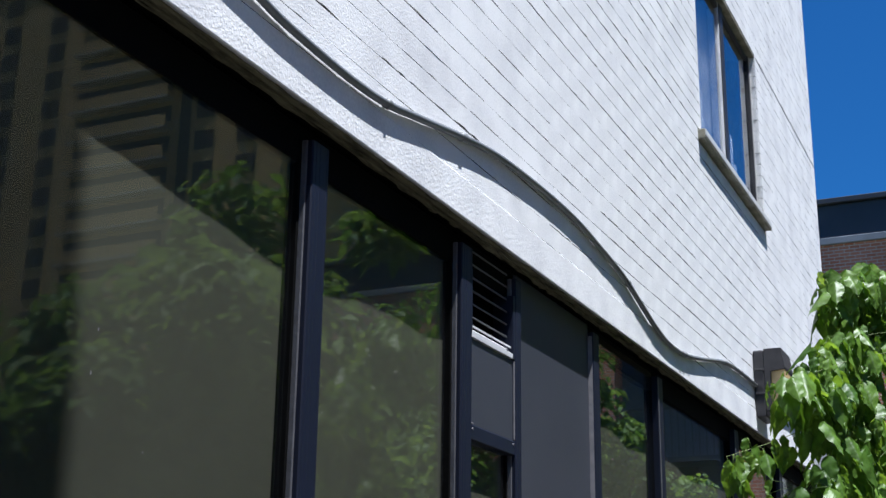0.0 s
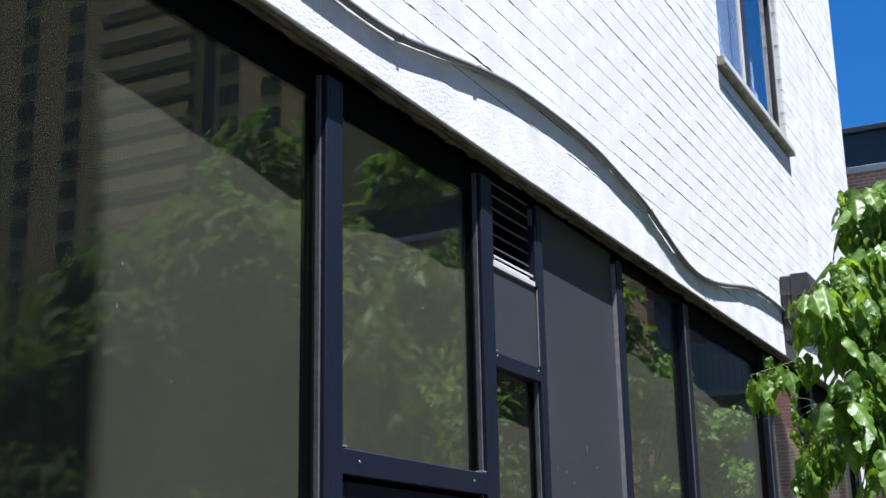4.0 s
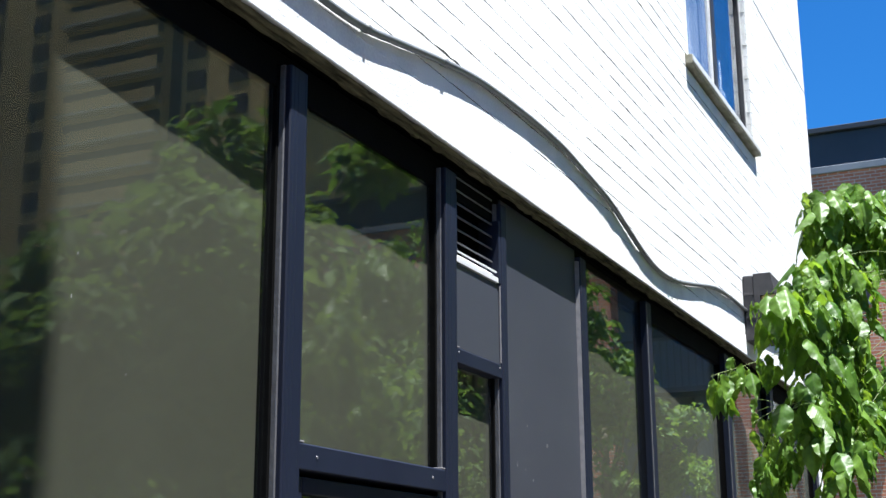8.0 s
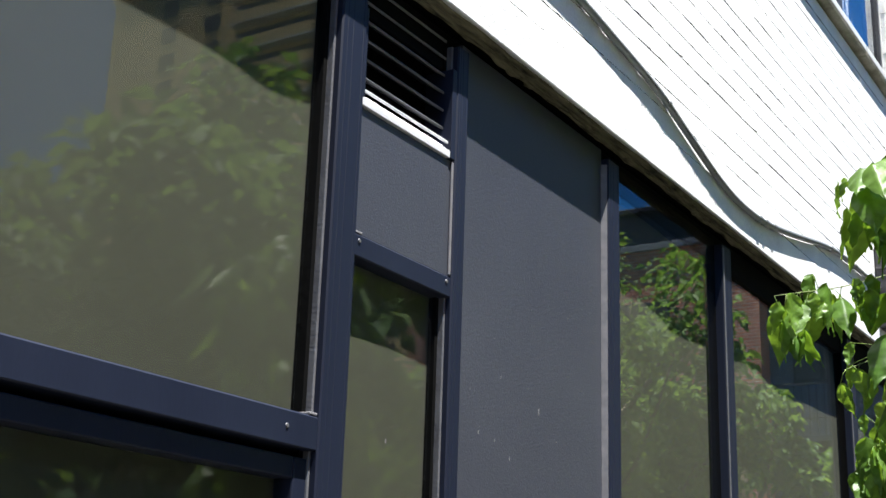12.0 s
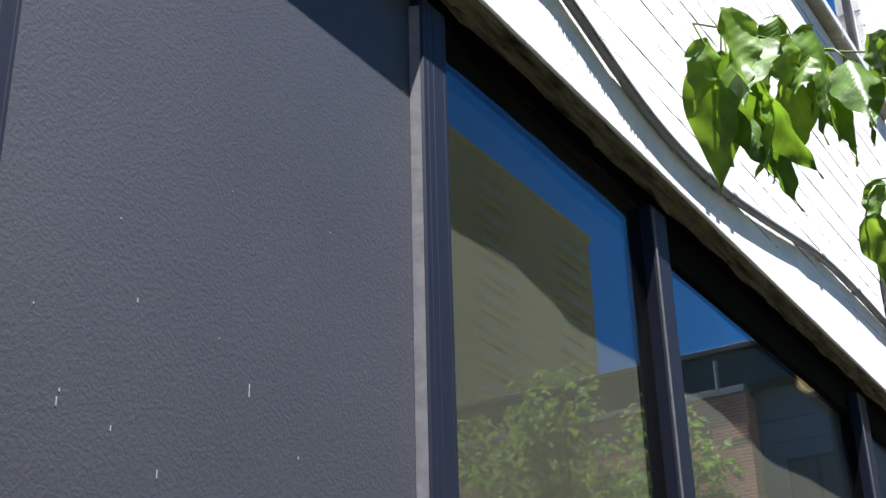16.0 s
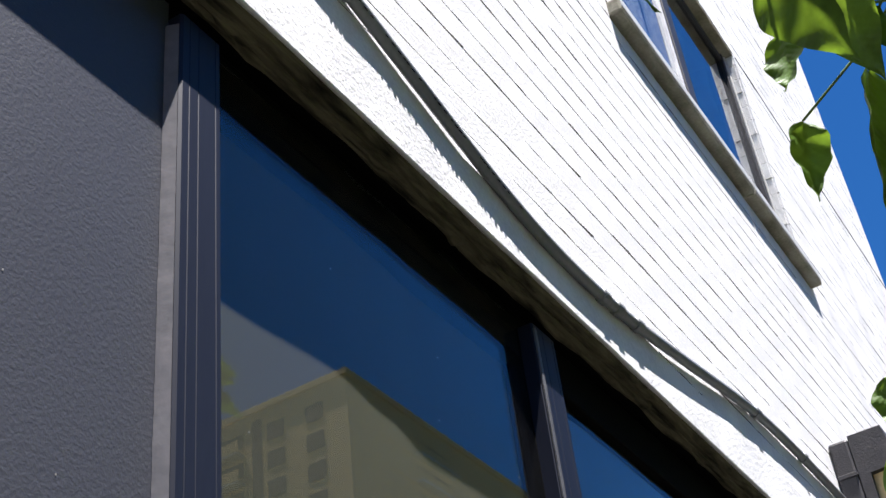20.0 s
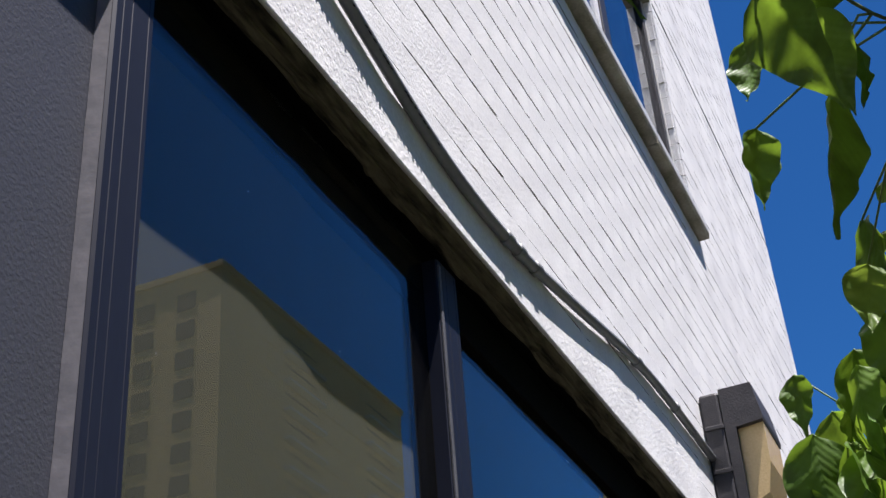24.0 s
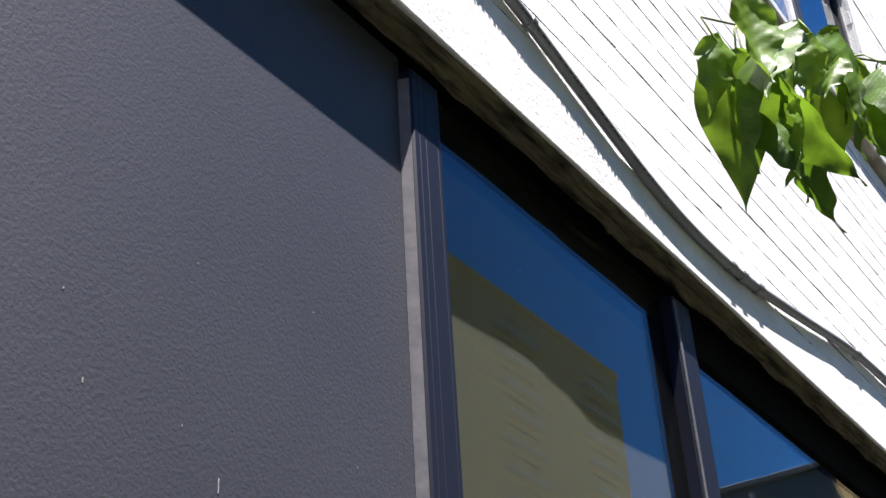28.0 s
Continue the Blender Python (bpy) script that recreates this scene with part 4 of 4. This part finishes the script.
def bunch_leaf(at, me, tilt, turn, s):
    m = pose(*(at - ROOT), 0, 0, turn) @ pose(0, 0, 0, -tilt, RNG.uniform(-15, 15), 0) @ Matrix.Diagonal((s, s, s, 1))
    n0 = len(bunch_v)
    bunch_v.extend(tuple(m @ v.co) for v in me.vertices)
    bunch_f.extend(tuple(i + n0 for i in q.vertices) for q in me.polygons)


# more leaves along the three twigs themselves
for stem, last in zip(REACH, (15, 0, 19)):
    for p in stem[len(stem) - last:]:
        for k in range(2):
            at = p + Vector((RNG.uniform(-0.012, 0.03), RNG.uniform(-0.045, 0.0), RNG.uniform(-0.03, 0.02)))
            bunch_leaf(at, LEAVES[RNG.randrange(5)], RNG.uniform(4, 40), RNG.uniform(0, 360), RNG.uniform(0.5, 0.8))
for k, tip in enumerate(SPRAYS):
    tip = Vector(tip)
    start = HUB.lerp(tip, 0.15)
    stem = spline([tuple(start), tuple(start.lerp(tip, 0.3) + Vector((0.02 * math.sin(k * 2.1), 0.02 * math.cos(k * 1.7), 0.1))), tuple(start.lerp(tip, 0.62) + Vector((-0.02 * math.sin(k * 1.3), 0.015 * math.cos(k * 2.9), 0.1))), tuple(tip)], 6)
    near_part("twig", tube(stem, 0.0015, 6, True, 0.45), M_TWIG)
    for j in range(44):
        p = tip + (stem[-2] - tip).normalized() * 0.28 * (1 - j / 43)
        ang = j * 2.4 + RNG.uniform(-0.5, 0.5)
        off = Vector((math.cos(ang), math.sin(ang), 0)) * RNG.uniform(0.01, 0.07) * (0.3 if j >= 42 else 1)
        at = p + off + Vector((0, 0, RNG.uniform(-0.05, 0.04)))
        me = YOUNG[j % 2] if j == 43 else LEAVES[RNG.randrange(len(LEAVES))]
        tilt, turn, s = RNG.uniform(6, 48), math.degrees(ang) + 90 + RNG.uniform(-30, 30), RNG.uniform(0.62, 0.98)
        if j % 2 and k < 11:
            hang_leaf(p, at, me, tilt, turn, s)
        else:
            bunch_leaf(at, me, tilt, turn, s)
me = bpy.data.meshes.new("foliage")
me.from_pydata(bunch_v, [], bunch_f)
me.polygons.foreach_set("use_smooth", [True] * len(me.polygons))
me.materials.append(M_BUNCH)
foliage = new("foliage", me)
foliage.parent = near
tagged(foliage, kind="stuff")
crng = random.Random(12)
centres = []
for k in range(108):
    x = crng.uniform(-2.0, 0.15)
    top = min(4.12, 3.1 + 0.87 * (x + 1.65)) - crng.uniform(0.08, 0.25)
    centres.append((x, crng.uniform(-0.4, 0.55), 0.16 + top - (top - 1.25) * crng.random() ** 1.25))
me = leaf_cloud(21000, centres, [crng.uniform(0.16, 0.34) for k in centres], 0.125, 19)
me.materials.append(M_FARLEAF)
crown = new("crown", me)
crown.parent = near
tagged(crown, kind="stuff")
for k in range(9):
    c = Vector(centres[k * 3])
    near_part("limb", tube(spline([tuple(ROOT + Vector((-0.28, 0.26, 2.5 + 0.1 * k))), tuple(ROOT + Vector((-0.3, 0.25, 2.7)).lerp(c, 0.5)), tuple(ROOT + c)], 4), 0.014, 6, True, 0.3), M_BARK)

# ---- bricks of the facade ----
def brick_mesh(w, proud, gap, seed):
    """A painted brick: an open, ragged joint below it and a slightly proud, uneven face."""
    n = 6 if w > 0.1 else 2
    h, e = COURSE, 0.0015
    v, f = [], []
    for j in range(n + 1):
        x = w * j / n
        g = max(0.0, gap * (0.95 + 2.3 * noise.noise((j * 0.9, seed * 3.7, 2.0)))) if gap else 0.0
        p = 0.0001 if j in (0, n) else proud * (1 + 0.35 * noise.noise((j * 1.3, seed * 2.9, 8.0)))
        v += [(x, 0.006, g), (x, -p, g), (x, -p * 0.85, h - e), (x, 0.006, h)]
    for j in range(n):
        for k in range(3):
            q = 4 * j + k
            f.append((q, q + 4, q + 5, q + 1))
    f += [(0, 1, 2, 3), (4 * n + 3, 4 * n + 2, 4 * n + 1, 4 * n)]
    return v, f


def shade_faces(faces):
    """Undersides get the dark joint colour to deepen the shade line; the rest is painted."""
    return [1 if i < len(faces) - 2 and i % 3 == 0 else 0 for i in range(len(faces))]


def clip_spans(x0, x1, z0, z1):
    """The stretches of a course piece that lie outside the window opening and its sill."""
    a = b = None
    if z1 > WIN[2] - 0.05 and z0 < WIN[2] - 0.004:
        a, b = WIN[0] - 0.07, 7.465
    elif z1 > WIN[2] and z0 < WIN[3]:
        a, b = WIN[0], WIN[1]
    if a is None or x1 <= a or x0 >= b:
        return [(x0, x1)]
    return [s for s in ((x0, a), (b, x1)) if s[1] - s[0] > 0.004]


BRICK_W = 0.203
GAPS = [0.0, 0.0, 0.0012, 0.0019, 0.0028, 0.0042]
PROUD = [0.0002, 0.0005, 0.0009, 0.0014]
VARIANTS = {}
for g in range(6):
    for k in range(4):
        v, f = brick_mesh(BRICK_W, PROUD[k], GAPS[g], g * 4 + k)
        me = bpy.data.meshes.new("brick")
        me.from_pydata(v, [], f)
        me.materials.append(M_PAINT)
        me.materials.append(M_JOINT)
        me.polygons.foreach_set("material_index", shade_faces(f))
        VARIANTS[g, k] = me
rest_v, rest_f, rest_m = [], [], []
row = 0
z = BRICK0
brng = random.Random(9)
while z + COURSE < TOP:
    x = X0 + 0.001 - (BRICK_W / 2 if row % 2 else 0)
    base = (2.1 if row else 0.2) + 2.4 * noise.noise((row * 1.7, 3.0, 0.0))
    while x < X1 - 0.004:
        end = min(x + BRICK_W, X1)
        near_worn = 1.3 * math.exp(-((x - 5.6) / 1.4) ** 2) - 3.0 * max(0.0, min(1.0, (x - 7.1) / 0.7)) - 1.3 * max(0.0, min(1.0, (4.9 - x) / 0.8))
        g = int(min(5, max(0, round(base + near_worn + 4.6 * noise.noise((x * 1.1, row * 2.3, 5.0)) + brng.uniform(-1.7, 1.7)))))
        k = int(min(3, max(0, round(1.2 + 2.5 * noise.noise((x * 1.4, row * 3.1, 9.0)) + brng.uniform(-0.9, 0.9)))))
        jit = brng.uniform(-0.0009, 0.0009)
        spans = clip_spans(max(x, X0), end, z, z + COURSE)
        if spans == [(x, x + BRICK_W)] and 3.9 < x < 6.9 and z < 3.95:
            b = new("brick", VARIANTS[g, k])
            b.parent = front
            b.location = (x, 0, z + jit)
        else:
            for a, c in spans:
                v, f = brick_mesh(c - a, PROUD[k], GAPS[g], row * 3 + x)
                n0 = len(rest_v)
                rest_v += [(p + a, q, r + z + jit) for p, q, r in v]
                rest_f += [tuple(i + n0 for i in q) for q in f]
                rest_m += shade_faces(f)
        x += BRICK_W
    row += 1
    z += COURSE
me = bpy.data.meshes.new("brickwork")
me.from_pydata(rest_v, [], rest_f)
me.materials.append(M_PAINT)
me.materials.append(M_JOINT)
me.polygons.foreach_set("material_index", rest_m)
brickwork = new("brickwork", me)
brickwork.parent = front
tagged(brickwork, kind="stuff")
part("head_joint", box(7.47, X1 - 0.003, -0.0022, 0.004, 5.037, 5.0405), M_GASKET_AND_SHADE, front, "dark open joint in the painted brick")

# ---- flecks and splashes of paint ----
FLECKS = [(3.92, 2.07, 2), (4.038, 2.112, 5), (3.955, 1.99, 8), (3.957, 2.003, 3), (4.199, 2.065, 14), (4.018, 1.984, 5), (4.078, 1.955, 8), (4.151, 2.112, 2), (4.009, 2.186, 2), (4.33, 2.3, 2), (4.16, 2.28, 2), (4.28, 2.02, 3), (4.4, 2.15, 2)]


def splash(x, y, z, length, parent):
    """A thin vertical run of dried paint, in millimetres of length."""
    w = 0.0011
    pts = [(x - w * 0.6, y), (x + w * 0.6, y), (x + w * 0.5, y - 0.0006), (x - w * 0.5, y - 0.0006)]
    part("fleck", extrude_profile(pts, z, z + length * 0.001), M_FLECK, parent)


for x, z, n in FLECKS:
    splash(x, 0.054, z, n, panel)
frng = random.Random(5)
for k in range(7):
    splash(frng.uniform(4.62, 5.24), 0.0603, frng.uniform(2.0, 2.62), frng.uniform(0.8, 1.6), shop)
for x, z, n in ((2.051, 2.105, 7), (2.06, 2.18, 5), (2.2, 2.0, 3), (3.66, 1.93, 8)):
    splash(x, 0.0648 if x < 3 else 0.0638, z, n, shop)
for x, z in ((2.80, 1.913), (3.36, 1.913), (3.52, 2.25), (3.80, 2.25), (4.62, 1.9), (5.22, 1.9)):
    bm = bmesh.new()
    bmesh.ops.create_cone(bm, cap_ends=True, segments=10, radius1=0.0042, radius2=0.003, depth=0.002, matrix=pose(x, FRONT_Y + 0.0022, z, 90, 0, 0))
    part("screw_head", bm, M_BEAD, shop, "small dull screw head")
for x0, x1, z in ((2.729, 2.75, 1.9385), (3.415, 3.435, 1.9385), (3.508, 3.53, 2.2625), (4.573, 4.6, 1.9225), (5.25, 5.277, 1.9225)):
    part("sealant", box(x0, x1, FRONT_Y + 0.004, FRONT_Y + 0.03, z, z + 0.005, 0.0015), M_SEAL, shop, "smear of pale sealant")

# small print along the pipe, too small to read
for k in range(46):
    x = 4.62 + k * 0.0125 + 0.003 * math.sin(k * 5.1)
    if k % 9 in (7, 8):
        continue
    for a, b in zip(line, line[1:]):
        if a.x <= x <= b.x:
            p = a.lerp(b, (x - a.x) / (b.x - a.x))
            slope = (b.z - a.z) / (b.x - a.x)
            h = 0.005 if k % 4 else 0.007
            bm = box(-0.0035 if k % 3 else -0.0015, 0.0035, -0.0003, 0.0003, -h / 2, h / 2)
            bmesh.ops.transform(bm, matrix=pose(p.x, p.y - 0.0098 * 0.82, p.z - 0.0098 * 0.57, -35, -math.degrees(math.atan(slope)), 0), verts=bm.verts)
            part("print_mark", bm, M_GASKET_AND_SHADE, pipe, "dark unreadable print")
